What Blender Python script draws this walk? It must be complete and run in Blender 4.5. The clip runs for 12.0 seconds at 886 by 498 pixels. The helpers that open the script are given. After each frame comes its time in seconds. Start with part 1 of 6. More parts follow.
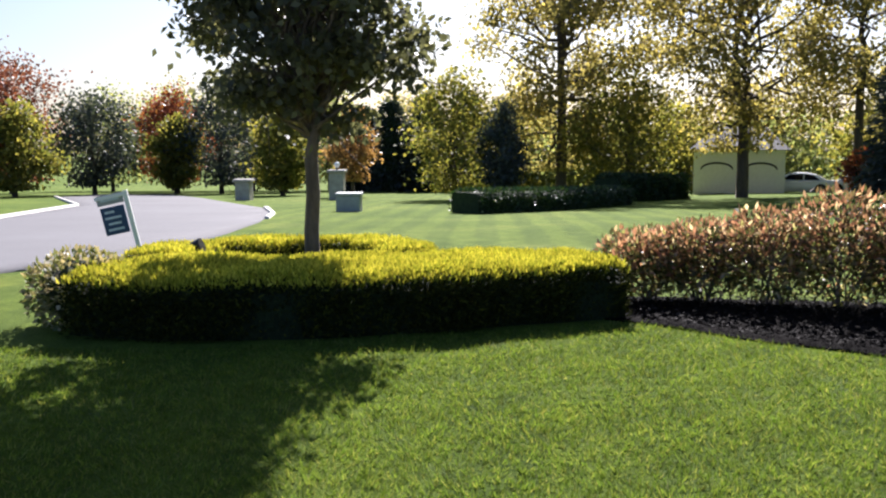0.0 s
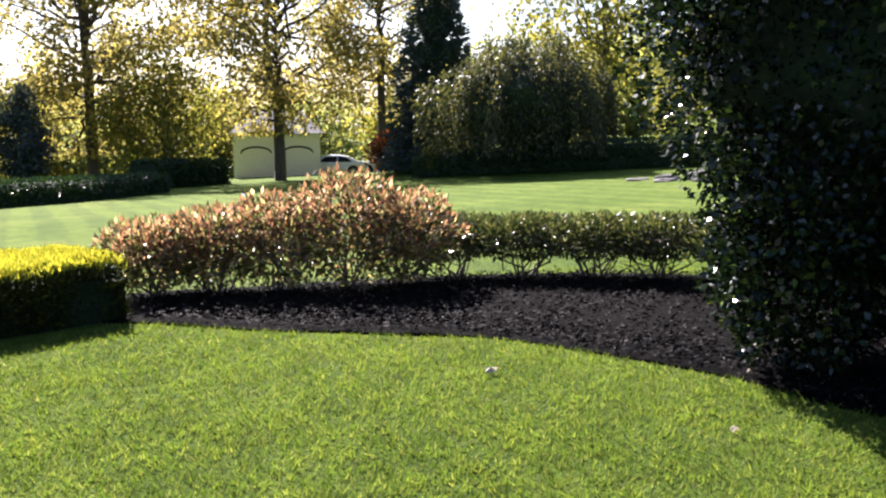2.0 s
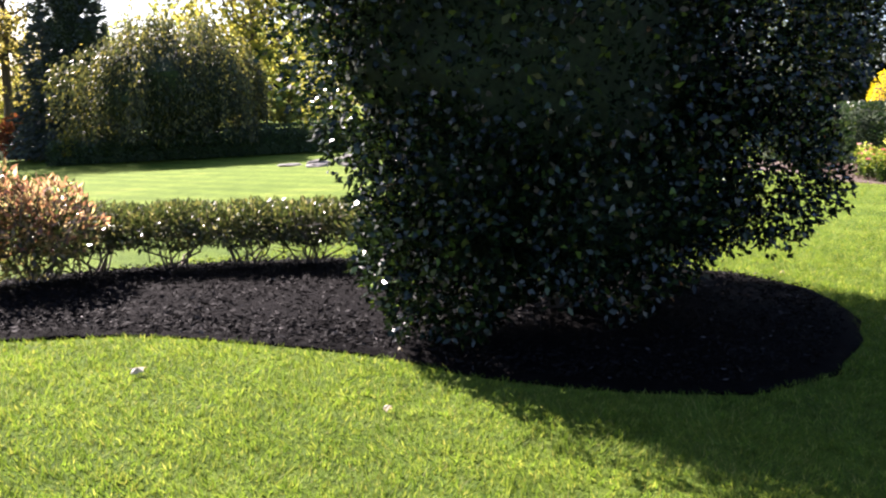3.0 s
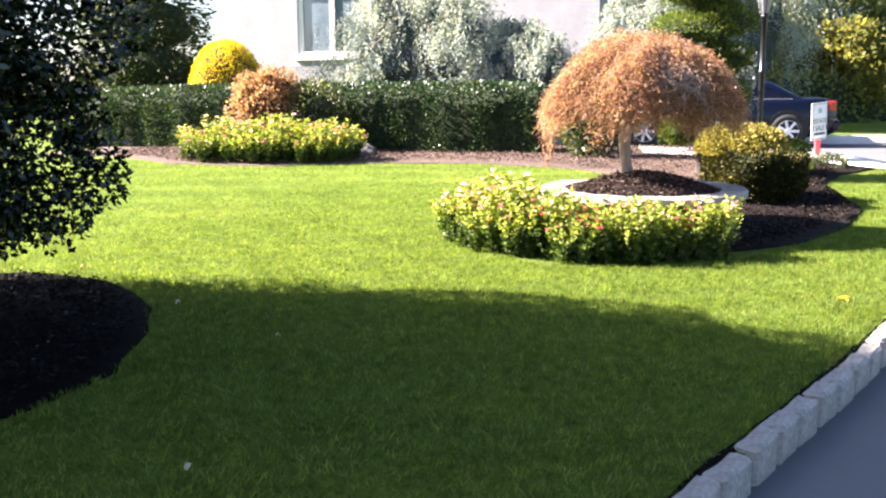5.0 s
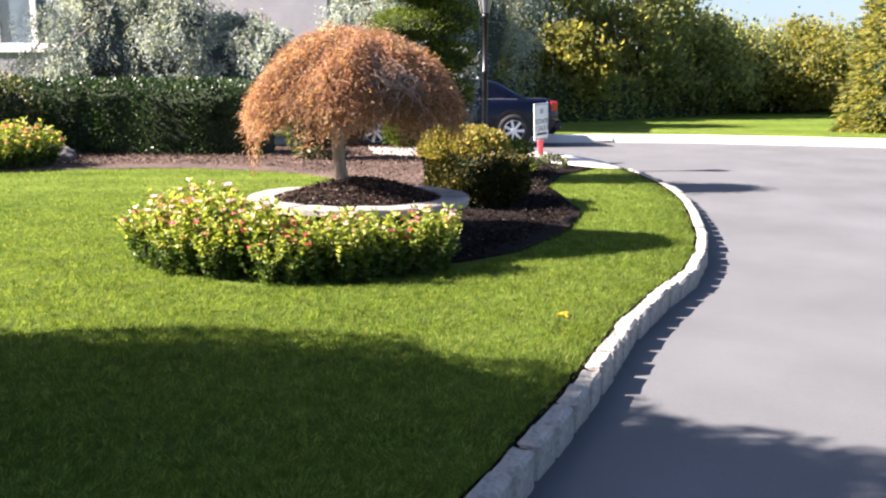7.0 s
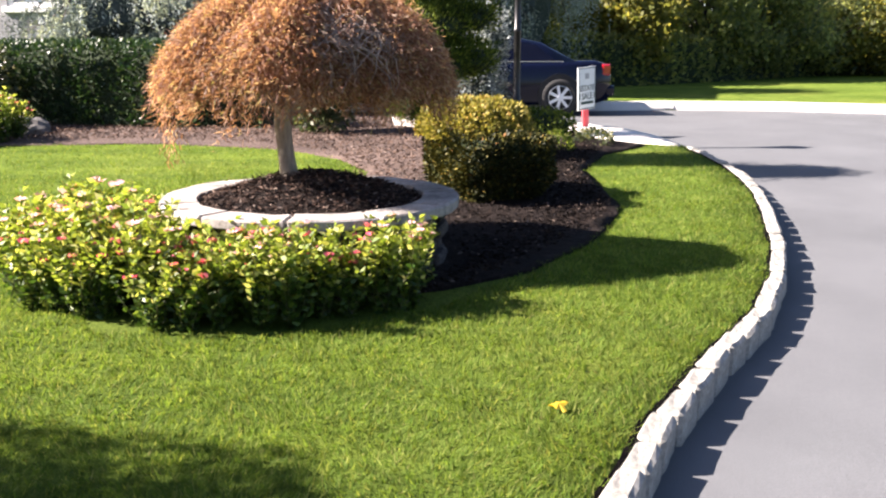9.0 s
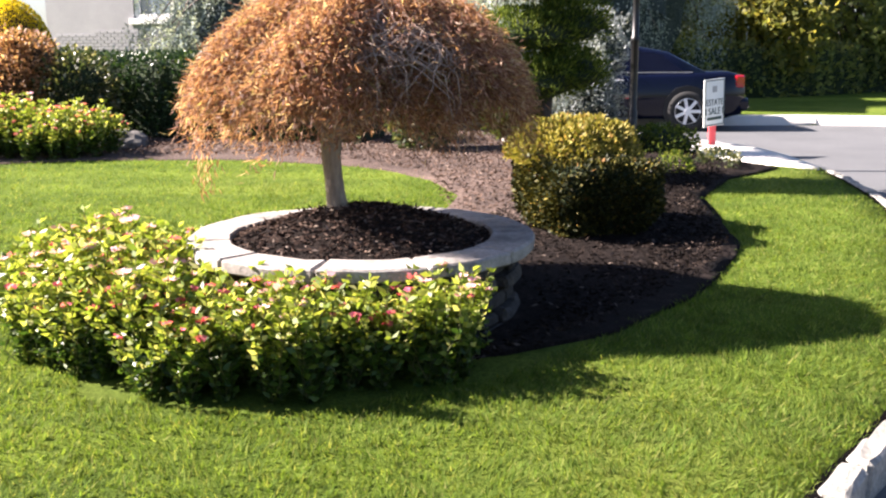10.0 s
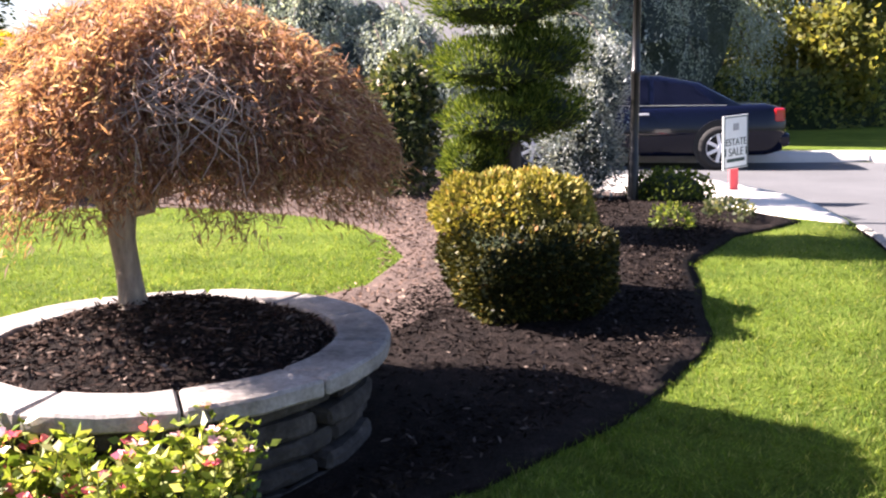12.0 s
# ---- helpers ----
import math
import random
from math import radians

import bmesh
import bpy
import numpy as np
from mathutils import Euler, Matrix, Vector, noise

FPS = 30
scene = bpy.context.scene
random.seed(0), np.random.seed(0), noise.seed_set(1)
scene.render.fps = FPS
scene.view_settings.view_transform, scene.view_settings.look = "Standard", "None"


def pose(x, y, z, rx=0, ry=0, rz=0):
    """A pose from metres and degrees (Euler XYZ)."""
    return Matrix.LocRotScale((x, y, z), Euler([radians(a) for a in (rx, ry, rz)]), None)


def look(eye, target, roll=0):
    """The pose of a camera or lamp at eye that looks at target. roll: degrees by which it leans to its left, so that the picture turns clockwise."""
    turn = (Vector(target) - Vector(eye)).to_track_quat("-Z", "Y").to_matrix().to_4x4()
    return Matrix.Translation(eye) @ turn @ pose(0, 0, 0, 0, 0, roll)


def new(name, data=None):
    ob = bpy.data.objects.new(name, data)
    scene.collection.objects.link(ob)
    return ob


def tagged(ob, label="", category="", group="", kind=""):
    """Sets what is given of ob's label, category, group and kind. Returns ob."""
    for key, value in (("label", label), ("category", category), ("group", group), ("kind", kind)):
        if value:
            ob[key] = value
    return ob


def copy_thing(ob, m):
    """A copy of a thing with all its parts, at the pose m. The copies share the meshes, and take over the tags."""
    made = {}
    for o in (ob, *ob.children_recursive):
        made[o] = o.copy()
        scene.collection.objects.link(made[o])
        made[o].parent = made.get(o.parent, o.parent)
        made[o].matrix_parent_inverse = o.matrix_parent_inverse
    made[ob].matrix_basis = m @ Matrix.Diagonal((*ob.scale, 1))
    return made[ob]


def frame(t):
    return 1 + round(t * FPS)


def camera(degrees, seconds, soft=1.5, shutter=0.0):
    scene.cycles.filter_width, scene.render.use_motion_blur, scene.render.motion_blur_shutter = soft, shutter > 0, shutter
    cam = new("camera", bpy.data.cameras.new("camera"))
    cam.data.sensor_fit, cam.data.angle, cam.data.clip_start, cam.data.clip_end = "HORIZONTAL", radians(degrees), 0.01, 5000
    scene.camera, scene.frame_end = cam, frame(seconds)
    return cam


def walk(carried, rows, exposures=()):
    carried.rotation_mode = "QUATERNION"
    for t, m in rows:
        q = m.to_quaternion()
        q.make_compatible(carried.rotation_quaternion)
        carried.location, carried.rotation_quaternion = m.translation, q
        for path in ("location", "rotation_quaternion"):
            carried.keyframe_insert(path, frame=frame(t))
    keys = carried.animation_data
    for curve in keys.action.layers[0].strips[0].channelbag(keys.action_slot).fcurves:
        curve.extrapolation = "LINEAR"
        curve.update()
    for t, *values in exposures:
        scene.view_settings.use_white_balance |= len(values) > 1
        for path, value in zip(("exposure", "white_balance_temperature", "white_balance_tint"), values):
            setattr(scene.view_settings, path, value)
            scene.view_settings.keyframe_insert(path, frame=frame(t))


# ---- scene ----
cam = camera(50.4, 12.0, soft=2.2)

PATH = [
    (0, (0.969, 0.734, 1.429), (0.873, 2.718, 1.196), -0.2),
    (0.5, (1.063, 0.765, 1.434), (1.174, 2.747, 1.195), -0.1),
    (1, (1.186, 0.884, 1.415), (1.504, 2.843, 1.17), -0.2),
    (1.5, (1.297, 0.991, 1.415), (1.844, 2.897, 1.159), -0.3),
    (2, (1.412, 1.121, 1.408), (2.225, 2.928, 1.138), -0.5),
    (2.5, (1.446, 1.136, 1.408), (2.558, 2.774, 1.122), -0.2),
    (3, (1.505, 1.19, 1.398), (2.905, 2.586, 1.096), 0.1),
    (3.5, (1.522, 1.187, 1.429), (3.165, 2.278, 1.097), -0.2),
    (3.7, (1.621, 1.195, 1.413), (3.333, 2.173, 1.078), -0.2),
    (5.3, (2.194, 0.869, 1.375), (4.16, 0.981, 1.045), -0.2),
    (5.5, (2.243, 0.868, 1.369), (4.213, 0.894, 1.045), 0.0),
    (6, (2.46, 0.887, 1.368), (4.425, 0.733, 1.054), 0.5),
    (6.5, (2.669, 0.772, 1.375), (4.627, 0.539, 1.058), 0.3),
    (7, (2.96, 0.606, 1.39), (4.909, 0.33, 1.049), 0.2),
    (7.2, (3.119, 0.56, 1.392), (5.064, 0.267, 1.037), 0.1),
    (8.8, (4.763, -0.094, 1.389), (6.708, -0.284, 0.97), 0.3),
    (9, (4.963, -0.198, 1.386), (6.912, -0.34, 0.967), 0.0),
    (9.5, (5.442, -0.403, 1.379), (7.398, -0.41, 0.969), 0.0),
    (10, (5.908, -0.578, 1.409), (7.863, -0.444, 1.008), -0.2),
    (10.5, (6.427, -0.825, 1.397), (8.37, -0.531, 1.024), -1.1),
    (11, (6.856, -1.059, 1.448), (8.79, -0.709, 1.078), -0.8),
    (11.5, (7.232, -1.202, 1.476), (9.178, -0.899, 1.118), -0.3),
    (12, (7.333, -1.474, 1.492), (9.286, -1.194, 1.147), -0.6),
]
EXPOSURES = [(0, 1.65, 5550, 18), (1.5, 2.0, 5600, 18), (2.5, 2.4, 5800, 22), (3.5, 3.0, 6000, 24), (5.5, 3.25, 6100, 20), (6, 2.85, 6100, 21), (7, 2.6, 6100, 21), (9.5, 2.53, 6100, 20), (12, 2.8, 6150, 26)]
walk(cam, [(t, look(eye, target, roll)) for t, eye, target, roll in PATH], EXPOSURES)

# ---- world, sun ----
SUN_EL, SUN_AZ = 36.2, 3.0
world = bpy.data.worlds.new("sky")
scene.world = world
world.use_nodes = True
wn = world.node_tree
sky = wn.nodes.new("ShaderNodeTexSky")
sky.sky_type, sky.sun_disc = "NISHITA", False
sky.sun_elevation, sky.sun_rotation = radians(SUN_EL), radians(SUN_AZ)
sky.air_density, sky.dust_density, sky.ozone_density = 1.0, 1.6, 2.0
wn.nodes["Background"].inputs[1].default_value = 0.036
wn.links.new(sky.outputs[0], wn.nodes["Background"].inputs[0])
lamp = bpy.data.lights.new("sun", "SUN")
lamp.energy, lamp.angle, lamp.color = 5.0, radians(0.5), (1.0, 0.88, 0.72)
sun = new("sun", lamp)
sun.matrix_world = look((0, 0, 30), (-math.sin(radians(SUN_AZ)) * math.cos(radians(SUN_EL)), -math.cos(radians(SUN_AZ)) * math.cos(radians(SUN_EL)), 30 - math.sin(radians(SUN_EL))))

rng = np.random.default_rng(7)


# ---- materials ----
def nodes_of(name):
    m = bpy.data.materials.new(name)
    m.use_nodes = True
    return m, m.node_tree, m.node_tree.nodes["Principled BSDF"]


def ramp_of(nt, src, stops):
    r = nt.nodes.new("ShaderNodeValToRGB")
    while len(r.color_ramp.elements) < len(stops):
        r.color_ramp.elements.new(0.5)
    for e, (p, c) in zip(r.color_ramp.elements, stops):
        e.position, e.color = p, (*c, 1)
    nt.links.new(src, r.inputs[0])
    return r


def noise_of(nt, scale, detail=4.0, rough=0.6, stretch=None):
    n = nt.nodes.new("ShaderNodeTexNoise")
    n.inputs["Scale"].default_value, n.inputs["Detail"].default_value, n.inputs["Roughness"].default_value = scale, detail, rough
    c = nt.nodes.new("ShaderNodeTexCoord")
    if stretch:
        mp = nt.nodes.new("ShaderNodeMapping")
        mp.inputs["Scale"].default_value = stretch
        nt.links.new(c.outputs["Object"], mp.inputs[0])
        nt.links.new(mp.outputs[0], n.inputs["Vector"])
    else:
        nt.links.new(c.outputs["Object"], n.inputs["Vector"])
    return n.outputs["Fac"]


def mix_of(nt, fac, a, b, blend="MIX"):
    m = nt.nodes.new("ShaderNodeMix")
    m.data_type, m.blend_type = "RGBA", blend
    if isinstance(fac, float):
        m.inputs[0].default_value = fac
    else:
        nt.links.new(fac, m.inputs[0])
    for v, i in ((a, 6), (b, 7)):
        if isinstance(v, tuple):
            m.inputs[i].default_value = (*v, 1)
        else:
            nt.links.new(v, m.inputs[i])
    return m.outputs[2]


def bump_of(nt, bsdf, src, strength, dist):
    b = nt.nodes.new("ShaderNodeBump")
    b.inputs["Strength"].default_value, b.inputs["Distance"].default_value = strength, dist
    nt.links.new(src, b.inputs["Height"])
    nt.links.new(b.outputs[0], bsdf.inputs["Normal"])


def leaf_mat(name, stops, trans=0.4, rough=0.5, gain=1.4, spec=0.4, patch_scale=1.7, patch_low=0.72):
    """Thin leaf: each leaf its own tone, light shining through it."""
    m, nt, b = nodes_of(name)
    g = nt.nodes.new("ShaderNodeNewGeometry")
    col = ramp_of(nt, g.outputs["Random Per Island"], stops).outputs[0]
    patch = ramp_of(nt, noise_of(nt, patch_scale, 3), [(0.3, (patch_low,) * 3), (0.7, (1.87 - patch_low, 1.87 - patch_low, 1.82 - patch_low))]).outputs[0]
    col = mix_of(nt, 1.0, col, patch, "MULTIPLY")
    nt.links.new(col, b.inputs["Base Color"])
    b.inputs["Roughness"].default_value = rough
    b.inputs["Specular IOR Level"].default_value = spec
    t = nt.nodes.new("ShaderNodeBsdfTranslucent")
    warm = mix_of(nt, 1.0, col, (gain * 1.05, gain, gain * 0.55), "MULTIPLY")
    nt.links.new(warm, t.inputs[0])
    mx = nt.nodes.new("ShaderNodeMixShader")
    mx.inputs[0].default_value = trans
    nt.links.new(b.outputs[0], mx.inputs[1])
    nt.links.new(t.outputs[0], mx.inputs[2])
    nt.links.new(mx.outputs[0], nt.nodes["Material Output"].inputs[0])
    return m


def rough_mat(name, stops, scale, rough=0.8, bump=0.4, dist=0.01, fine=40.0, stretch=None, metal=0.0, spec=0.4, fine_amt=0.35):
    """Two scales of variation and a fine relief."""
    m, nt, b = nodes_of(name)
    col = ramp_of(nt, noise_of(nt, scale, 5, 0.6, stretch), stops).outputs[0]
    f = noise_of(nt, fine, 6, 0.7, stretch)
    grain = ramp_of(nt, f, [(0.25, (1 - fine_amt,) * 3), (0.75, (1 + fine_amt,) * 3)]).outputs[0]
    nt.links.new(mix_of(nt, 1.0, col, grain, "MULTIPLY"), b.inputs["Base Color"])
    b.inputs["Roughness"].default_value, b.inputs["Metallic"].default_value = rough, metal
    b.inputs["Specular IOR Level"].default_value = spec
    bump_of(nt, b, f, bump, dist)
    return m


def plain_mat(name, col, rough=0.5, metal=0.0, coat=0.0, vary=0.12, scale=6.0):
    m = rough_mat(name, [(0.3, tuple(c * (1 - vary) for c in col)), (0.7, tuple(c * (1 + vary) for c in col))], scale, rough, 0.08, 0.002, 60, metal=metal, fine_amt=0.06)
    m.node_tree.nodes["Principled BSDF"].inputs["Coat Weight"].default_value = coat
    return m


def lawn_mat():
    m, nt, b = nodes_of("lawn_grass")
    big = ramp_of(nt, noise_of(nt, 0.35, 4), [(0.3, (0.08, 0.128, 0.022)), (0.55, (0.117, 0.17, 0.033)), (0.75, (0.168, 0.206, 0.05))]).outputs[0]
    mid = ramp_of(nt, noise_of(nt, 3.0, 5, 0.7), [(0.3, (0.65, 0.7, 0.6)), (0.7, (1.25, 1.2, 1.15))]).outputs[0]
    f = noise_of(nt, 55.0, 8, 0.75)
    fine = ramp_of(nt, f, [(0.3, (0.36, 0.4, 0.32)), (0.7, (1.55, 1.5, 1.35))]).outputs[0]
    w = nt.nodes.new("ShaderNodeTexWave")
    w.inputs["Scale"].default_value, w.inputs["Distortion"].default_value, w.inputs["Detail"].default_value = 0.33, 1.2, 2.0
    w.bands_direction = "X"
    c = nt.nodes.new("ShaderNodeTexCoord")
    nt.links.new(c.outputs["Object"], w.inputs["Vector"])
    mow = ramp_of(nt, w.outputs["Fac"], [(0.35, (0.88, 0.9, 0.9)), (0.65, (1.1, 1.08, 1.0))]).outputs[0]
    col = mix_of(nt, 1.0, mix_of(nt, 1.0, mix_of(nt, 1.0, big, mid, "MULTIPLY"), fine, "MULTIPLY"), mow, "MULTIPLY")
    nt.links.new(col, b.inputs["Base Color"])
    b.inputs["Roughness"].default_value = 0.95
    b.inputs["Specular IOR Level"].default_value = 0.05
    bump_of(nt, b, f, 1.0, 0.03)
    return m


M_LAWN = lawn_mat()
M_BLADE = leaf_mat("grass_blade", [(0.0, (0.064, 0.118, 0.017)), (0.5, (0.114, 0.176, 0.028)), (0.85, (0.165, 0.214, 0.043)), (1.0, (0.25, 0.26, 0.085))], 0.5, 0.7, 1.4, 0.1, 11.0, 0.55)
M_ASPHALT = rough_mat("driveway_asphalt", [(0.3, (0.076, 0.08, 0.085)), (0.7, (0.104, 0.109, 0.115))], 0.7, 0.85, 0.5, 0.006, 160, fine_amt=0.3)
M_ROAD = rough_mat("road_asphalt", [(0.3, (0.07, 0.07, 0.078)), (0.7, (0.1, 0.1, 0.11))], 0.2, 0.9, 0.4, 0.01, 60, fine_amt=0.2)
# Near black: the shrubs' shade is put into the front bed's mulch colour.
M_MULCH = rough_mat("mulch_with_shade", [(0.3, (0.0025, 0.002, 0.0022)), (0.58, (0.005, 0.004, 0.0042)), (0.8, (0.012, 0.01, 0.01))], 9.0, 0.95, 1.0, 0.06, 60, fine_amt=0.8, spec=0.04)
M_MULCHD = rough_mat("planter_mulch", [(0.3, (0.013, 0.01, 0.009)), (0.58, (0.025, 0.0185, 0.016)), (0.8, (0.055, 0.042, 0.036))], 9.0, 0.95, 1.0, 0.06, 60, fine_amt=0.8, spec=0.1)
M_MULCH2 = rough_mat("brown_mulch", [(0.3, (0.07, 0.047, 0.038)), (0.7, (0.13, 0.09, 0.073))], 1.2, 0.95, 1.0, 0.04, 38, fine_amt=0.6)
M_CHIP = leaf_mat("bark_chip", [(0.0, (0.008, 0.0065, 0.006)), (0.75, (0.02, 0.015, 0.013)), (0.95, (0.045, 0.034, 0.03)), (1.0, (0.17, 0.135, 0.115))], 0.0, 0.95, 1.4, 0.05)
# Chips for the front bed, darkened to match its painted shade.
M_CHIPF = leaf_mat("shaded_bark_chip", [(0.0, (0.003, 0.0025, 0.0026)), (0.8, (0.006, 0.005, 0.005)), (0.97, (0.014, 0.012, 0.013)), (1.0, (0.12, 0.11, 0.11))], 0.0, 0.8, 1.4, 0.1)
M_CHIPP = leaf_mat("planter_bark_chip", [(0.0, (0.018, 0.012, 0.01)), (0.6, (0.055, 0.036, 0.029)), (0.93, (0.12, 0.085, 0.07)), (1.0, (0.24, 0.19, 0.16))], 0.0, 0.95, 1.4, 0.05)
M_CHIPB = leaf_mat("brown_bark_chip", [(0.0, (0.035, 0.022, 0.017)), (0.5, (0.1, 0.065, 0.05)), (0.9, (0.17, 0.115, 0.09)), (1.0, (0.3, 0.23, 0.19))], 0.0, 0.95, 1.4, 0.05)
M_KERB = rough_mat("granite_block", [(0.3, (0.19, 0.185, 0.165)), (0.7, (0.36, 0.345, 0.31))], 4.0, 0.85, 0.8, 0.012, 45, fine_amt=0.4)
M_CONC = rough_mat("pale_concrete", [(0.3, (0.52, 0.5, 0.46)), (0.7, (0.66, 0.63, 0.58))], 1.5, 0.85, 0.3, 0.005, 80, fine_amt=0.12)
M_CAP = rough_mat("cap_stone", [(0.28, (0.1, 0.09, 0.082)), (0.48, (0.25, 0.23, 0.21)), (0.75, (0.38, 0.355, 0.33))], 5.0, 0.85, 0.7, 0.01, 50, fine_amt=0.35)
M_WALLSTONE = rough_mat("wall_stone", [(0.3, (0.022, 0.019, 0.017)), (0.62, (0.07, 0.062, 0.056)), (0.8, (0.19, 0.17, 0.155))], 8.0, 0.9, 1.0, 0.02, 30, fine_amt=0.5)
M_BARK = rough_mat("grey_bark", [(0.3, (0.10, 0.08, 0.065)), (0.7, (0.2, 0.165, 0.14))], 5.0, 0.95, 1.0, 0.02, 22, (1, 1, 0.25), fine_amt=0.45)
M_BARKD = rough_mat("dark_bark", [(0.3, (0.045, 0.036, 0.03)), (0.7, (0.1, 0.08, 0.065))], 5.0, 0.95, 1.0, 0.02, 22, (1, 1, 0.25), fine_amt=0.45)
M_BARKP = rough_mat("pale_maple_bark", [(0.3, (0.19, 0.155, 0.12)), (0.7, (0.33, 0.28, 0.22))], 6.0, 0.9, 0.9, 0.01, 30, (1, 1, 0.3), fine_amt=0.4)
M_TWIG = rough_mat("silver_twig", [(0.3, (0.2, 0.14, 0.105)), (0.7, (0.4, 0.31, 0.25))], 8.0, 0.8, 0.5, 0.004, 60, fine_amt=0.3)
# Core colours kept dark for the shade inside plants.
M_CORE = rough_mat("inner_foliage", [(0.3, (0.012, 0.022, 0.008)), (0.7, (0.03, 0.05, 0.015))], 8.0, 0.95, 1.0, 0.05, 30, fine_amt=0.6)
M_COREC = rough_mat("blue_dark_core", [(0.3, (0.03, 0.045, 0.042)), (0.7, (0.07, 0.09, 0.085))], 8.0, 0.95, 1.0, 0.05, 30, fine_amt=0.6)
M_COREB = rough_mat("brown_dark_core", [(0.3, (0.05, 0.03, 0.015)), (0.7, (0.10, 0.06, 0.03))], 8.0, 0.95, 1.0, 0.05, 30, fine_amt=0.6)
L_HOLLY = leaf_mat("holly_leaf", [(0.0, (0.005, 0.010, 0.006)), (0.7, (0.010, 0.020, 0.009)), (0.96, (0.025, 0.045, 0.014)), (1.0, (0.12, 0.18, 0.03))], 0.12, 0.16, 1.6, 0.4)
L_STREET = leaf_mat("dark_green_leaf", [(0.0, (0.08, 0.088, 0.065)), (0.7, (0.13, 0.14, 0.1)), (1.0, (0.2, 0.2, 0.12))], 0.5, 0.4, 1.3)
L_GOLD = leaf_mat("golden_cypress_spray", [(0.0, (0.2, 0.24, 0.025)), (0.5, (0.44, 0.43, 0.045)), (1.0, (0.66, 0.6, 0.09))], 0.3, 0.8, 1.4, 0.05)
# Darker cypress sprays: the hedge front's shade put into the leaf colour.
L_GOLDSHADE = leaf_mat("cypress_shaded_spray", [(0.0, (0.02, 0.03, 0.01)), (0.7, (0.05, 0.06, 0.014)), (1.0, (0.12, 0.12, 0.018))], 0.08, 0.8, 1.2, 0.05)
L_RED = leaf_mat("red_tip_leaf", [(0.0, (0.04, 0.06, 0.025)), (0.3, (0.14, 0.11, 0.07)), (0.55, (0.3, 0.15, 0.13)), (0.78, (0.42, 0.23, 0.2)), (1.0, (0.66, 0.56, 0.5))], 0.5, 0.3, 1.35, 0.6)
L_MIDGREEN = leaf_mat("mid_green_leaf", [(0.0, (0.04, 0.06, 0.025)), (0.5, (0.12, 0.14, 0.06)), (0.8, (0.28, 0.25, 0.15)), (1.0, (0.52, 0.46, 0.36))], 0.6, 0.28, 1.6, 0.6)
L_PRIVET = leaf_mat("hedge_leaf", [(0.0, (0.025, 0.04, 0.016)), (0.6, (0.058, 0.078, 0.028)), (0.94, (0.16, 0.16, 0.07)), (1.0, (0.4, 0.38, 0.28))], 0.35, 0.35, 1.3, 0.5)
L_HEDGE = leaf_mat("clipped_hedge_leaf", [(0.0, (0.012, 0.03, 0.011)), (0.6, (0.022, 0.055, 0.016)), (0.95, (0.06, 0.095, 0.03)), (1.0, (0.16, 0.2, 0.08))], 0.2, 0.4, 1.3, 0.5)
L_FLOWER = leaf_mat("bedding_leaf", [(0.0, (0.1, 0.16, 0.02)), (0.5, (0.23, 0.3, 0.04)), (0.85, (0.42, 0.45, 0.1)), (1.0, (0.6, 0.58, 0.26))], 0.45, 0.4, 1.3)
L_FLOWERLOW = leaf_mat("bedding_low_leaf", [(0.0, (0.03, 0.07, 0.012)), (0.6, (0.07, 0.13, 0.02)), (1.0, (0.17, 0.22, 0.04))], 0.35, 0.4, 1.2)
L_PINK = leaf_mat("pink_petal", [(0.0, (0.6, 0.05, 0.1)), (0.5, (0.75, 0.12, 0.2)), (1.0, (0.82, 0.3, 0.38))], 0.35, 0.5, 1.1)
L_BLUSH = leaf_mat("blush_petal", [(0.0, (0.75, 0.32, 0.45)), (1.0, (0.82, 0.58, 0.64))], 0.35, 0.5, 1.1)
L_MAPLE = leaf_mat("rusty_maple_leaf", [(0.0, (0.15, 0.072, 0.05)), (0.4, (0.3, 0.158, 0.11)), (0.75, (0.43, 0.255, 0.185)), (0.92, (0.58, 0.43, 0.34)), (1.0, (0.27, 0.25, 0.08))], 0.5, 0.6, 1.35, 0.2)
L_YEW = leaf_mat("bright_gold_leaf", [(0.0, (0.5, 0.4, 0.005)), (0.6, (0.72, 0.58, 0.01)), (1.0, (0.8, 0.66, 0.03))], 0.5, 0.7, 1.15, 0.1)
L_BROWN = leaf_mat("coppery_leaf", [(0.0, (0.24, 0.13, 0.075)), (0.6, (0.44, 0.25, 0.15)), (1.0, (0.58, 0.4, 0.28))], 0.45, 0.5, 1.1)
L_ARBOR = leaf_mat("olive_conifer_spray", [(0.0, (0.03, 0.05, 0.012)), (0.7, (0.07, 0.09, 0.022)), (1.0, (0.13, 0.13, 0.04))], 0.25, 0.6, 1.2)
L_CEDAR = leaf_mat("blue_cedar_needle", [(0.0, (0.19, 0.235, 0.235)), (0.6, (0.36, 0.42, 0.42)), (1.0, (0.56, 0.62, 0.6))], 0.35, 0.7, 1.1, 0.2)
L_JUNIPER = leaf_mat("juniper_needle", [(0.0, (0.03, 0.055, 0.012)), (0.6, (0.085, 0.125, 0.022)), (1.0, (0.24, 0.29, 0.05))], 0.3, 0.7, 1.3, 0.1)
L_SPRUCE = leaf_mat("silver_spruce_needle", [(0.0, (0.14, 0.17, 0.18)), (0.6, (0.32, 0.36, 0.37)), (1.0, (0.58, 0.62, 0.62))], 0.2, 0.6, 1.0)
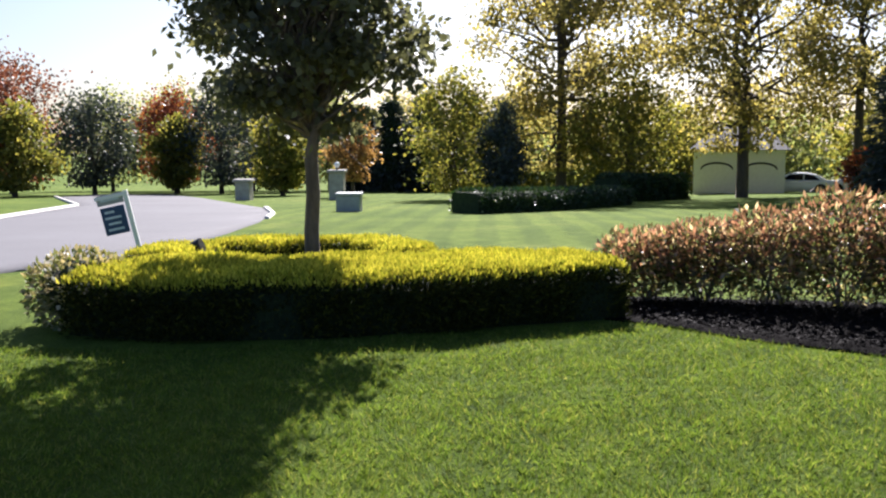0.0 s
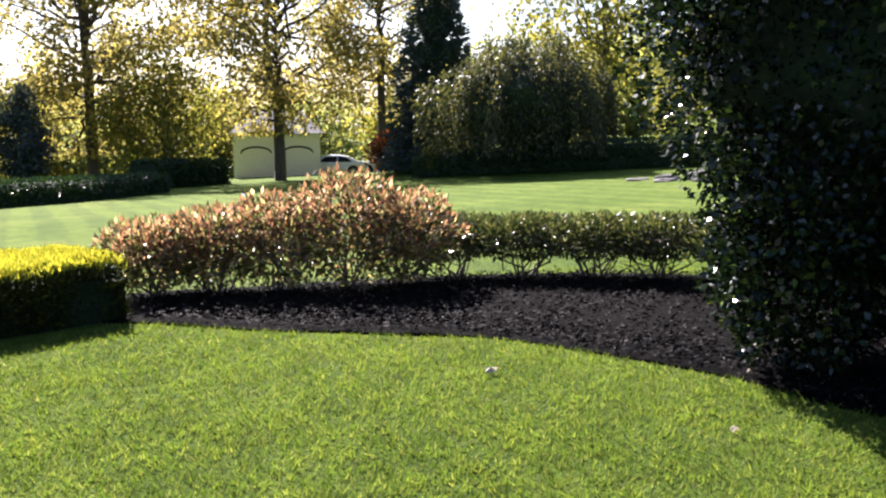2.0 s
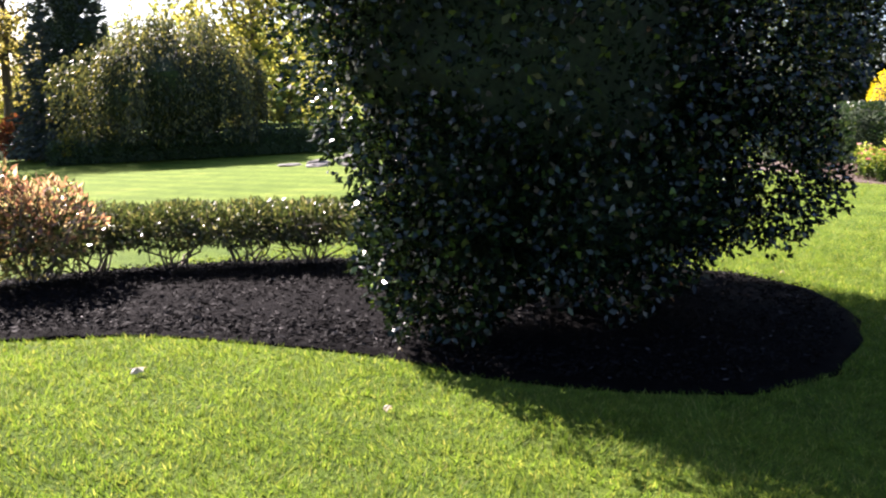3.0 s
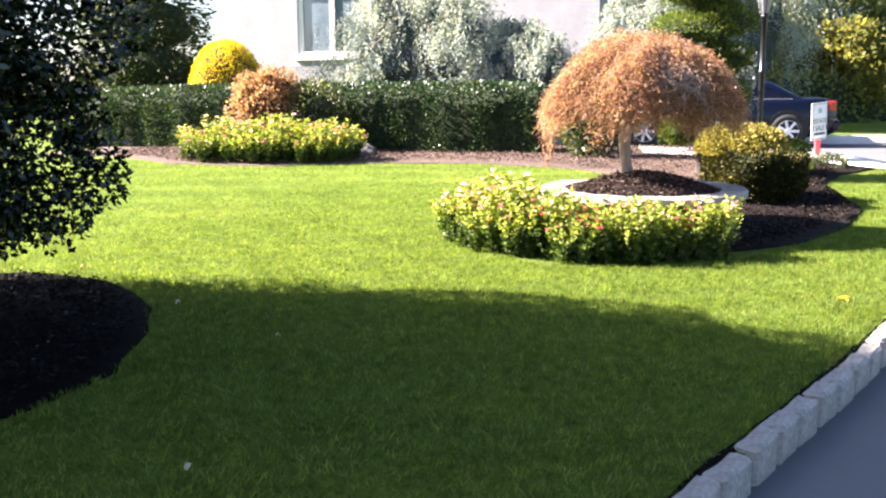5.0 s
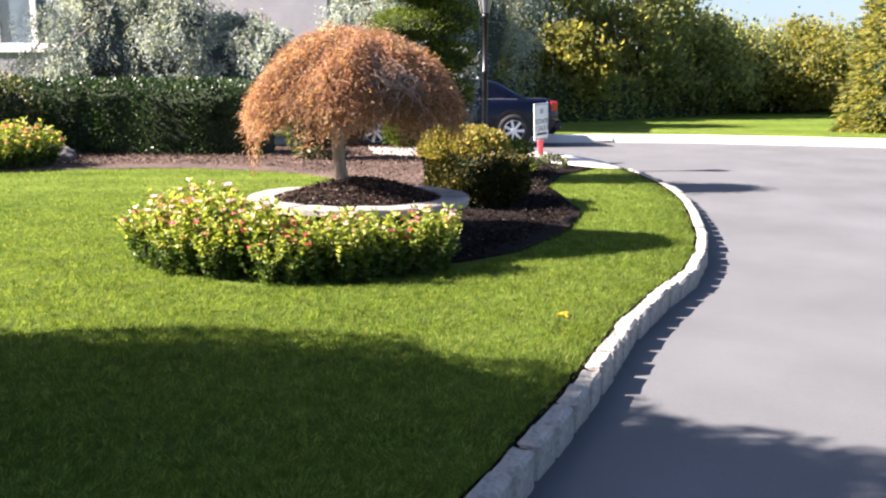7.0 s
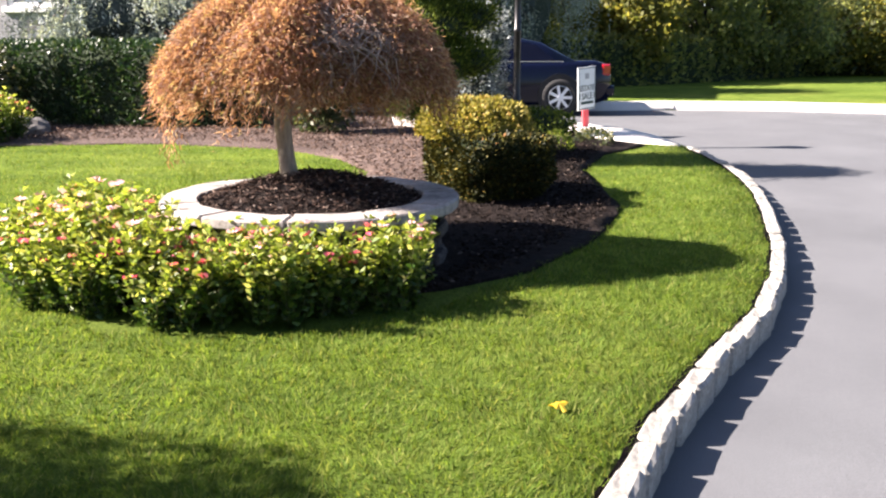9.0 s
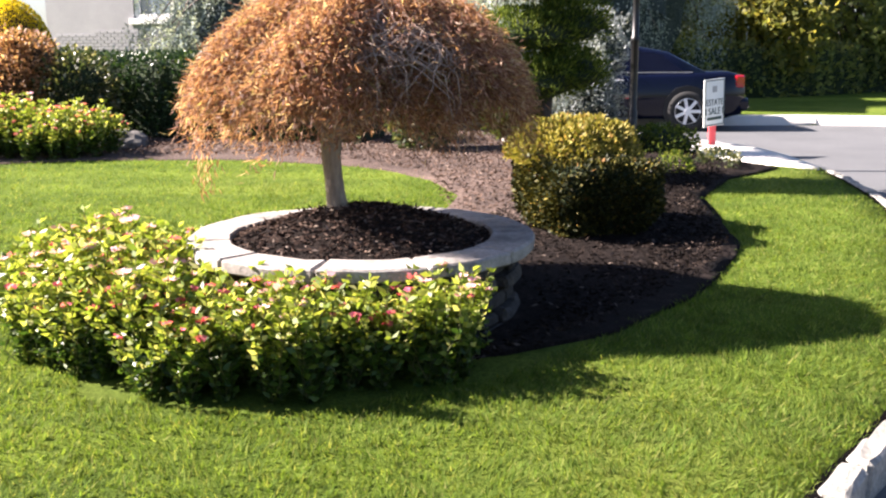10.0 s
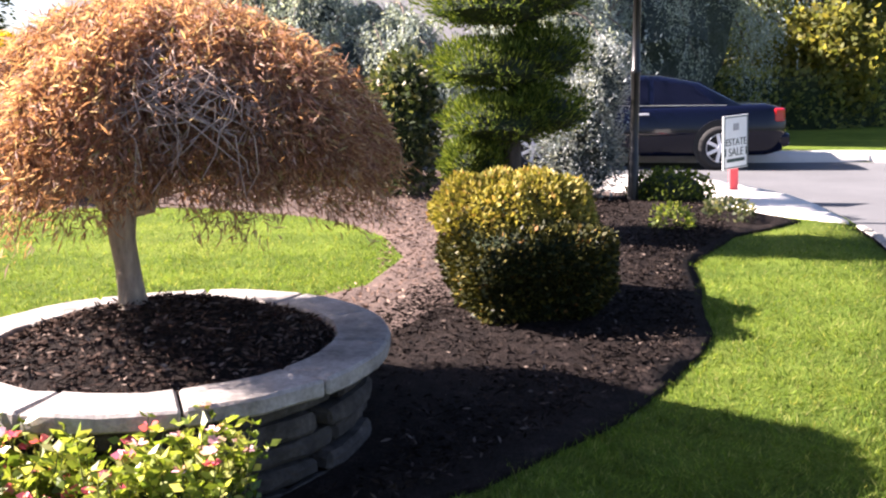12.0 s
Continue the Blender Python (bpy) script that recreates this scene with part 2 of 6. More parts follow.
# Body leaves of the golden shrub, darkened to carry its shaded front.
L_BOX = leaf_mat("box_leaf_with_shade", [(0.0, (0.015, 0.02, 0.007)), (0.5, (0.034, 0.038, 0.01)), (0.88, (0.08, 0.075, 0.015)), (0.97, (0.22, 0.18, 0.035)), (1.0, (0.25, 0.12, 0.04))], 0.08, 0.5, 1.2, 0.2)
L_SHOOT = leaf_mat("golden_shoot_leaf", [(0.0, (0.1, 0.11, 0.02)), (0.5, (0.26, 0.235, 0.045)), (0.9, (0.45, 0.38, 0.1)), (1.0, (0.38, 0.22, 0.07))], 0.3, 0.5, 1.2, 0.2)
L_WOOD = leaf_mat("woodland_leaf", [(0.0, (0.08, 0.105, 0.055)), (0.6, (0.15, 0.175, 0.08)), (1.0, (0.26, 0.265, 0.11))], 0.65, 0.6, 2.0, 0.3)
L_WOODY = leaf_mat("yellowing_leaf", [(0.0, (0.09, 0.11, 0.03)), (0.5, (0.155, 0.16, 0.045)), (1.0, (0.26, 0.235, 0.06))], 0.55, 0.6, 1.6, 0.2)
L_PLANE = leaf_mat("plane_tree_leaf", [(0.0, (0.13, 0.125, 0.07)), (0.5, (0.22, 0.2, 0.095)), (0.85, (0.31, 0.27, 0.11)), (1.0, (0.42, 0.34, 0.11))], 0.65, 0.6, 1.6, 0.3)
L_AUTUMN = leaf_mat("autumn_red_leaf", [(0.0, (0.16, 0.05, 0.03)), (0.6, (0.3, 0.09, 0.05)), (1.0, (0.35, 0.17, 0.06))], 0.4, 0.5, 1.1)
L_COPPER = leaf_mat("tan_autumn_leaf", [(0.0, (0.2, 0.12, 0.06)), (0.6, (0.34, 0.2, 0.1)), (1.0, (0.45, 0.3, 0.14))], 0.5, 0.5, 1.2)
L_MAROON = leaf_mat("maroon_leaf", [(0.0, (0.09, 0.035, 0.035)), (0.6, (0.17, 0.06, 0.05)), (1.0, (0.26, 0.11, 0.07))], 0.5, 0.5, 1.2)
L_DARK = leaf_mat("dark_conifer_needle", [(0.0, (0.04, 0.055, 0.055)), (0.7, (0.08, 0.1, 0.095)), (1.0, (0.13, 0.15, 0.12))], 0.35, 0.6, 1.0)
L_WEEP = leaf_mat("weeping_leaf", [(0.0, (0.026, 0.036, 0.02)), (0.7, (0.06, 0.068, 0.034)), (1.0, (0.22, 0.2, 0.07))], 0.4, 0.5, 1.5)
M_BRICKW = rough_mat("white_painted_brick", [(0.3, (0.24, 0.243, 0.26)), (0.7, (0.3, 0.303, 0.32))], 1.5, 0.8, 0.4, 0.006, 30, fine_amt=0.1)
M_WHITE = plain_mat("white_paint", (0.78, 0.78, 0.77), 0.5, vary=0.05)
M_SHINGLE = rough_mat("grey_roof_shingle", [(0.3, (0.08, 0.08, 0.085)), (0.7, (0.14, 0.14, 0.145))], 3.0, 0.9, 0.6, 0.01, 30)
M_BLACK = plain_mat("black_metal", (0.015, 0.015, 0.016), 0.35, 0.3)
M_NAVY = plain_mat("navy_car_paint", (0.002, 0.003, 0.012), 0.1, 0.0, 0.3, 0.05)
M_NAVY.node_tree.nodes["Principled BSDF"].inputs["Specular IOR Level"].default_value = 0.2
M_WCAR = plain_mat("white_car_paint", (0.75, 0.75, 0.76), 0.25, 0.0, 1.0, 0.04)
M_TYRE = plain_mat("tyre_rubber", (0.02, 0.02, 0.02), 0.85)
M_CHROME = plain_mat("bright_alloy", (0.72, 0.73, 0.75), 0.3, 0.35, vary=0.05)
M_TAIL = plain_mat("red_lamp_plastic", (0.28, 0.006, 0.01), 0.15, 0, 1.0)
M_REDSTAKE = plain_mat("coral_red_plastic", (0.8, 0.09, 0.1), 0.5, vary=0.05)
M_PANEL = plain_mat("pale_sign_panel", (0.66, 0.7, 0.68), 0.5, vary=0.05)
M_INK = plain_mat("dark_sign_ink", (0.02, 0.045, 0.035), 0.6)
M_BLUESIGN = plain_mat("blue_sign_panel", (0.02, 0.05, 0.13), 0.4)
M_PALEINK = plain_mat("pale_sign_print", (0.5, 0.56, 0.62), 0.5)
M_GREYBOX = plain_mat("grey_cabinet_paint", (0.30, 0.32, 0.32), 0.6)
M_PILLAR = rough_mat("pillar_stone", [(0.3, (0.28, 0.26, 0.25)), (0.7, (0.42, 0.4, 0.38))], 3.0, 0.9, 0.6, 0.02, 15)

M_ROCK = rough_mat("garden_rock", [(0.3, (0.10, 0.095, 0.09)), (0.7, (0.2, 0.19, 0.18))], 3.0, 0.95, 0.5, 0.02, 15, spec=0.1)


def glass_mat(name, tint, rough=0.02):
    m, nt, b = nodes_of(name)
    b.inputs["Base Color"].default_value = (*tint, 1)
    b.inputs["Roughness"].default_value = rough
    b.inputs["Specular IOR Level"].default_value = 0.8
    b.inputs["Coat Weight"].default_value = 1.0
    return m


M_GLASS = glass_mat("dark_window_glass", (0.008, 0.01, 0.025), 0.08)
M_GLASS.node_tree.nodes["Principled BSDF"].inputs["Coat Weight"].default_value = 0.0
M_GLASS.node_tree.nodes["Principled BSDF"].inputs["Specular IOR Level"].default_value = 0.35
M_WINGLASS = glass_mat("house_window_glass", (0.12, 0.16, 0.2))
M_LANTERN = glass_mat("lantern_glass", (0.2, 0.21, 0.22), 0.15)


# ---- mesh helpers ----
def part(name, bm, material, parent, label=""):
    me = bpy.data.meshes.new(name)
    bm.to_mesh(me)
    bm.free()
    return mesh_part(name, me, material, parent, label)


def mesh_part(name, me, material, parent, label=""):
    for mm in material if isinstance(material, (list, tuple)) else [material]:
        me.materials.append(mm)
    ob = new(name, me)
    if parent:
        ob.parent = parent
    if label:
        ob["label"] = label
    return ob


def np_mesh(name, V, Fq):
    """A mesh from vertex and face arrays; all faces have the same number of corners."""
    me = bpy.data.meshes.new(name)
    V, Fq = np.asarray(V, np.float32), np.asarray(Fq, np.int32)
    k = Fq.shape[1]
    me.vertices.add(len(V))
    me.vertices.foreach_set("co", V.ravel())
    me.loops.add(Fq.size)
    me.loops.foreach_set("vertex_index", Fq.ravel())
    me.polygons.add(len(Fq))
    me.polygons.foreach_set("loop_start", np.arange(0, Fq.size, k, dtype=np.int32))
    me.polygons.foreach_set("loop_total", np.full(len(Fq), k, np.int32))
    me.update(calc_edges=True)
    return me


def unit(v):
    return v / np.maximum(np.linalg.norm(v, axis=-1, keepdims=True), 1e-9)


def leaf_arrays(P, A, L, W, fold=0.15):
    """Folded pointed leaves at P, growing along A."""
    n = len(P)
    A = unit(A)
    S = unit(np.cross(A, rng.normal(size=(n, 3))))
    U = np.cross(S, A)
    L = np.broadcast_to(np.asarray(L, float), (n,))[:, None] * rng.uniform(0.7, 1.25, (n, 1))
    W = np.broadcast_to(np.asarray(W, float), (n,))[:, None] * rng.uniform(0.75, 1.2, (n, 1))
    f = W * fold
    V = np.stack([P, P + A * L * 0.45 + S * W * 0.5 + U * f, P + A * L - U * f * 0.5, P + A * L * 0.45 - S * W * 0.5 + U * f], 1).reshape(-1, 3)
    Fq = np.arange(4 * n).reshape(n, 4)
    return V, Fq


def leaves(name, P, A, L, W, mat, parent, label="", fold=0.15):
    V, Fq = leaf_arrays(np.asarray(P), np.asarray(A), L, W, fold)
    return mesh_part(name, np_mesh(name, V, Fq), mat, parent, label)


def tubes(paths, sides=6):
    """Tapered round limbs: each path is a list of (x, y, z, radius)."""
    V, Fq, o = [], [], 0
    ang = np.arange(sides) * 2 * np.pi / sides
    for p in paths:
        p = np.asarray(p, float)
        d = unit(np.gradient(p[:, :3], axis=0))
        ref = np.where(np.abs(d[:, 2:3]) > 0.9, np.array([[1.0, 0, 0]]), np.array([[0, 0, 1.0]]))
        s = unit(np.cross(d, ref))
        u = np.cross(s, d)
        ring = p[:, None, :3] + p[:, None, 3:4] * (s[:, None] * np.cos(ang)[None, :, None] + u[:, None] * np.sin(ang)[None, :, None])
        V.append(ring.reshape(-1, 3))
        for i in range(len(p) - 1):
            for j in range(sides):
                a, b2 = o + i * sides + j, o + i * sides + (j + 1) % sides
                Fq.append((a, b2, b2 + sides, a + sides))
        o += len(p) * sides
    return np.concatenate(V), np.array(Fq)


def limb_part(name, paths, mat, parent, label="", sides=6):
    V, Fq = tubes(paths, sides)
    me = np_mesh(name, V, Fq)
    me.shade_smooth()
    return mesh_part(name, me, mat, parent, label)


def bend(p0, p1, r0, r1, wob=0.08, n=5, sag=0.0):
    p0, p1 = np.asarray(p0, float), np.asarray(p1, float)
    ln = np.linalg.norm(p1 - p0)
    out = []
    for i in range(n):
        t = i / (n - 1)
        q = p0 + (p1 - p0) * t + rng.normal(size=3) * wob * ln * (0 if i in (0, n - 1) else 1) * 0.5
        q[2] += sag * math.sin(math.pi * t)
        out.append((*q, r0 + (r1 - r0) * t))
    return out


def box_bm(bm, x0, y0, z0, x1, y1, z1, bevel=0.0):
    r = bmesh.ops.create_cube(bm, size=1.0)
    vs = r["verts"]
    for v in vs:
        v.co = Vector(((x0 + x1) / 2 + v.co.x * (x1 - x0), (y0 + y1) / 2 + v.co.y * (y1 - y0), (z0 + z1) / 2 + v.co.z * (z1 - z0)))
    if bevel:
        es = list({e for v in vs for e in v.link_edges})
        bmesh.ops.bevel(bm, geom=es, offset=bevel, segments=2, affect="EDGES", profile=0.5)
    return bm


def box(x0, y0, z0, x1, y1, z1, bevel=0.0):
    return box_bm(bmesh.new(), x0, y0, z0, x1, y1, z1, bevel)


def thing(name, x, y, z, label, category, group="", rz=0.0):
    e = new(name)
    e.matrix_world = pose(x, y, z, 0, 0, rz)
    return tagged(e, label, category, group)


def smooth(t):
    t = min(1.0, max(0.0, t))
    return t * t * (3 - 2 * t)


def H(x, y):
    """Height of the land."""
    fall = 0.043 * max(0.0, y - 8) if y < 120 else 0.043 * 112
    far = 0.6 * max(0.0, y - 45)
    return 0.22 * smooth((x - 9) / 9) - fall * (1 - smooth((x - 14 - far) / 16))


KX = [-30, -6, -3, 0, 3, 5.33, 7.04, 8.2, 8.99, 9.65, 10.4, 11.2, 12.4, 13.2, 13.9, 14.65, 15.5, 16.5, 17.4, 18.26, 19.1, 19.66, 20.1, 20.43, 20.62, 20.9, 21.5, 40]
KY = [3.36, 3.26, 3.16, 2.79, 1.68, 0.4, -0.62, -1.25, -1.76, -2.24, -2.65, -3.0, -3.42, -3.66, -3.82, -3.93, -3.99, -4.0, -3.96, -3.85, -3.65, -3.39, -3.0, -2.53, -1.6, 1.5, 4.5, 4.5]


def K(x):
    """The line of the kerb between lawn and driveway."""
    return float(np.interp(x, KX, KY))


# ---- ground ----
xs = np.unique(np.concatenate([np.array([-420, -260, -160, -100, -70, -50, -40, -32, -26, -20, -15, -12, -9, -7]), np.arange(-6, 27, 0.3), np.array(KX[3:-1]), np.array([24.4, 24.52, 27, 29, 32, 36, 42, 50, 62, 80, 110, 160, 260, 420.0])]))
so = np.unique(np.concatenate([np.arange(0, 12, 0.5), np.arange(12, 40, 2.0), np.array([44, 50, 58, 68, 80, 95, 117, 150, 220, 420.0])]))
sn = np.array([0, -0.02, -2, -4, -6, -9, -13, -20, -35, -70, -160, -420.0])
V, Fq = [], []
rows_n = len(so) + len(sn)
for x in xs:
    for s in sn[::-1]:
        y = K(x) + s
        low = 0.17 if (x < 24.45 and s > -60) else 0.0
        V.append((x, y, H(x, y) - low))
    for s in so:
        y = K(x) + s
        V.append((x, y, H(x, y)))
for i in range(len(xs) - 1):
    for j in range(rows_n - 1):
        a = i * rows_n + j
        Fq.append((a, a + rows_n, a + rows_n + 1, a + 1))
me = np_mesh("ground", V, Fq)
me.shade_smooth()
ground = tagged(mesh_part("ground", me, M_LAWN, None), "mown green lawn sloping gently away", "lawn", kind="structure")


def sheet(name, pts, lift, mat, label, category, kind="structure", step=0.35, mound=0.0, rough_edge=0.0, depth=0.0):
    """A surface that follows the land inside an outline; its rim turns down into the soil."""
    pts = np.asarray(pts, float)
    out = []
    for i in range(len(pts)):
        a, b2 = pts[i], pts[(i + 1) % len(pts)]
        n = max(1, int(np.linalg.norm(b2 - a) / 0.25))
        for j in range(n):
            q = a + (b2 - a) * j / n
            if rough_edge:
                q = q + np.array([noise.noise(Vector((q[0] * 2.3, q[1] * 2.3, 3.0))), noise.noise(Vector((q[0] * 2.3, q[1] * 2.3, 9.0)))]) * rough_edge
            out.append(q)
    bm = bmesh.new()
    ring = [bm.verts.new((q[0], q[1], 0)) for q in out]
    es = [bm.edges.new((ring[i], ring[(i + 1) % len(ring)])) for i in range(len(ring))]
    bmesh.ops.triangle_fill(bm, edges=es, use_beauty=True)
    x0, x1, y0, y1 = pts[:, 0].min(), pts[:, 0].max(), pts[:, 1].min(), pts[:, 1].max()
    big = max(x1 - x0, y1 - y0)
    step = max(step, big / 60)
    for k, lo, hi in ((0, x0, x1), (1, y0, y1)):
        for c in np.arange(lo + step, hi, step):
            no = (1, 0, 0) if k == 0 else (0, 1, 0)
            co = (c, 0, 0) if k == 0 else (0, c, 0)
            bmesh.ops.bisect_plane(bm, geom=bm.verts[:] + bm.edges[:] + bm.faces[:], plane_co=co, plane_no=no)
    rim = {v for e in bm.edges if e.is_boundary for v in e.verts}
    o2 = np.array(out)
    for v in bm.verts:
        d = np.min(np.hypot(o2[:, 0] - v.co.x, o2[:, 1] - v.co.y))
        z = H(v.co.x, v.co.y) + lift
        if mound:
            z += mound * smooth(d / 0.7) * (0.8 + 0.4 * noise.noise(Vector((v.co.x * 1.5, v.co.y * 1.5, 0))))
        v.co.z = z
    bmesh.ops.recalc_face_normals(bm, faces=bm.faces[:])
    if bm.faces and sum(f.normal.z for f in bm.faces) < 0:
        bmesh.ops.reverse_faces(bm, faces=bm.faces[:])
    edge = [e for e in bm.edges if e.is_boundary]
    ex = bmesh.ops.extrude_edge_only(bm, edges=edge)
    for v in [g for g in ex["geom"] if isinstance(g, bmesh.types.BMVert)]:
        v.co.z -= lift + (depth or 0.05)
    for f in bm.faces:
        f.smooth = True
    ob = part(name, bm, mat, None)
    return tagged(ob, label, category, kind=kind)


# driveway, a hand's breadth below the lawn
V, Fq = [], []
dx = np.unique(np.concatenate([np.arange(-14, 24.5, 0.5), np.array(KX[2:-1]), [24.44]]))
ds = np.array([0.0, -0.5, -1, -2, -3.5, -5, -8, -12, -18, -30])
for x in dx:
    for s in ds:
        y = K(x) + s + 0.06
        V.append((x, y, H(x, y) - 0.125 + 0.012 * noise.noise(Vector((x * 0.4, y * 0.4, 0)))))
for i in range(len(dx) - 1):
    for j in range(len(ds) - 1):
        a = i * len(ds) + j
        Fq.append((a, a + 1, a + len(ds) + 1, a + len(ds)))
me = np_mesh("driveway", V, Fq)
me.shade_smooth()
tagged(mesh_part("driveway", me, M_ASPHALT, None), "smooth grey asphalt driveway curving past the lawn", "driveway", kind="structure")

sheet("road", [(-4.86, 11.6), (-4.3, 12.9), (-4.15, 16), (-4.4, 19.7), (-5, 25), (-6, 30.6), (-7.8, 37), (-10.4, 42.9), (-16, 56), (-22.8, 69.8), (-29, 71), (-26.4, 59.2), (-16.5, 40.1), (-13.0, 27), (-12.6, 15), (-13, 3), (-13, 0), (-6, 0), (-5.4, 4)], 0.02, M_ROAD, "sunlit grey asphalt road winding away", "road", step=1.0)
sheet("verge_kerb", [(-26.4, 59.2), (-16.5, 40.1), (-13.0, 27), (-12.6, 15), (-12.72, 15), (-13.13, 27), (-16.66, 40.15), (-26.6, 59.25)], 0.1, M_CONC, "low pale kerb along the road", "kerb", step=1.0)
sheet("verge_kerb_near", [(-5.35, 27), (-6, 30.6), (-7.8, 37), (-7.62, 37.05), (-5.86, 30.55), (-5.22, 26.95)], 0.08, M_CONC, "low pale kerb along the road", "kerb", step=1.0)
sheet("walkway", [(16.25, -3.93), (16.9, -3.12), (18.1, -2.72), (18.6, -1.6), (19.2, -0.5), (20.75, -0.5), (20.5, -1.5), (20.36, -2.53), (19.62, -3.3), (18.26, -3.78), (17.3, -3.9)], 0.03, M_CONC, "pale concrete walkway beside the driveway", "walkway", step=0.5)
sheet("far_kerb", [(24.35, 3.5), (24.35, -4.5), (24.45, -6.45), (23.9, -8.7), (22.7, -11), (20.5, -15), (16, -19), (16.2, -19.4), (20.9, -15.2), (23.1, -11.2), (24.4, -8.9), (25.0, -6.5), (24.85, 3.5)], 0.04, M_CONC, "pale concrete kerb beyond the driveway", "kerb", step=0.6, depth=0.2)
sheet("far_verge", [(25.0, -6.5), (24.4, -8.9), (23.1, -11.2), (20.9, -15.2), (16.2, -19.4), (17, -34), (46, -34), (46, -2), (25, 0.0)], 0.03, M_LAWN, "striped mown lawn beyond the driveway", "lawn", step=1.0, depth=0.25)
sheet("mulch_bed_front", [(1.9, 8.15), (2.06, 8.03), (3.12, 7.14), (4.13, 6.5), (4.5, 5.9), (4.88, 5.05), (5.02, 4.29), (5.32, 3.66), (5.7, 3.25), (6.35, 3.1), (7.18, 3.27), (7.9, 3.65), (8.56, 4.22), (8.75, 5.0), (8.3, 6.2), (7.2, 7.6), (6.0, 8.6), (4.6, 9.2), (2.2, 9.6)], 0.012, M_MULCH, "mulch bed under shrubs, shade put into its colour", "mulch", mound=0.05, rough_edge=0.06)
# Darker mulch over the brown bed; its outline also takes in the maple's shadow.
sheet("mulch_bed_dark", [(10.0, 0.2), (10.2, -0.6), (10.58, -1.12), (11.2, -1.62), (11.97, -2.04), (12.62, -2.24), (13.6, -2.29), (14.4, -2.32), (15.5, -2.82), (16.3, -3.52), (16.9, -3.12), (18.1, -2.72), (18.4, -2.0), (17.5, -1.5), (15.2, -1.0), (13.5, -0.5), (12.4, -0.15), (11.6, 0.2), (10.7, 0.3)], 0.022, M_MULCHD, "black mulch around the planter, maple shade included", "mulch", mound=0.06, rough_edge=0.05)
sheet("mulch_bed_main", [(11.9, 2.0), (10.7, 1.6), (9.95, 0.3), (10.2, -0.6), (10.58, -1.1), (11.2, -1.6), (11.97, -2.02), (12.62, -2.22), (13.6, -2.27), (14.4, -2.3), (15.5, -2.8), (16.3, -3.5), (16.9, -3.12), (18.1, -2.72), (18.6, -1.6), (19.2, -0.5), (21, -0.5), (21.6, 4), (22.5, 11), (20, 11.5), (18.5, 9.2), (16.6, 7.2), (16.3, 5.5), (16.8, 4.15), (16.85, 2.4), (16.3, 1.0), (15.4, 0.2), (14.5, -0.12), (13.6, -0.05), (12.6, 0.7)], 0.012, M_MULCH2, "brown bark mulch bed around the planting", "mulch", mound=0.04, rough_edge=0.06)


# ---- planting helpers ----
def blob_points(n, blobs, depth=0.35, lump=0.12, zmin=None):
    """Points and outward ways near the skin of a union of ellipsoids (cx, cy, cz, rx, ry, rz)."""
    B = np.asarray(blobs, float)
    w = (B[:, 3] * B[:, 4] + B[:, 4] * B[:, 5] + B[:, 3] * B[:, 5])
    P, N = [], []
    got = 0
    while got < n:
        k = rng.choice(len(B), size=n, p=w / w.sum())
        d = unit(rng.normal(size=(n, 3)))
        ph = np.sin(d[:, 0] * 5 + k) * np.sin(d[:, 1] * 6 + 2 * k) * np.cos(d[:, 2] * 5 + 3 * k)
        r = (1 - depth * rng.random(n) ** 1.6) * (1 + lump * ph)
        p = B[k, :3] + d * B[k, 3:] * r[:, None]
        ok = np.ones(n, bool)
        for i in range(len(B)):
            q = np.linalg.norm((p - B[i, :3]) / B[i, 3:], axis=1)
            ok &= (q > 1 - depth * 1.2) | (k == i)
        if zmin is not None:
            ok &= p[:, 2] > zmin
        P.append(p[ok]), N.append(unit(d[ok] / B[k[ok], 3:]))
        got += ok.sum()
    return np.concatenate(P)[:n], np.concatenate(N)[:n]


def core_mesh(name, blobs, shrink, mat, parent, lump=0.12):
    """Dark solid hull behind the outer leaves; stands for shaded inner foliage and blocks light."""
    bm = bmesh.new()
    for i, (cx, cy, cz, rx, ry, rz) in enumerate(blobs):
        vs = bmesh.ops.create_icosphere(bm, subdivisions=3, radius=1.0)["verts"]
        for v in vs:
            k = shrink * (1 + lump * noise.noise(v.co * 2.2 + Vector((i, 0, 0))) * 1.6)
            v.co = Vector((cx + v.co.x * rx * k, cy + v.co.y * ry * k, cz + v.co.z * rz * k))
    return part(name, bm, mat, parent)


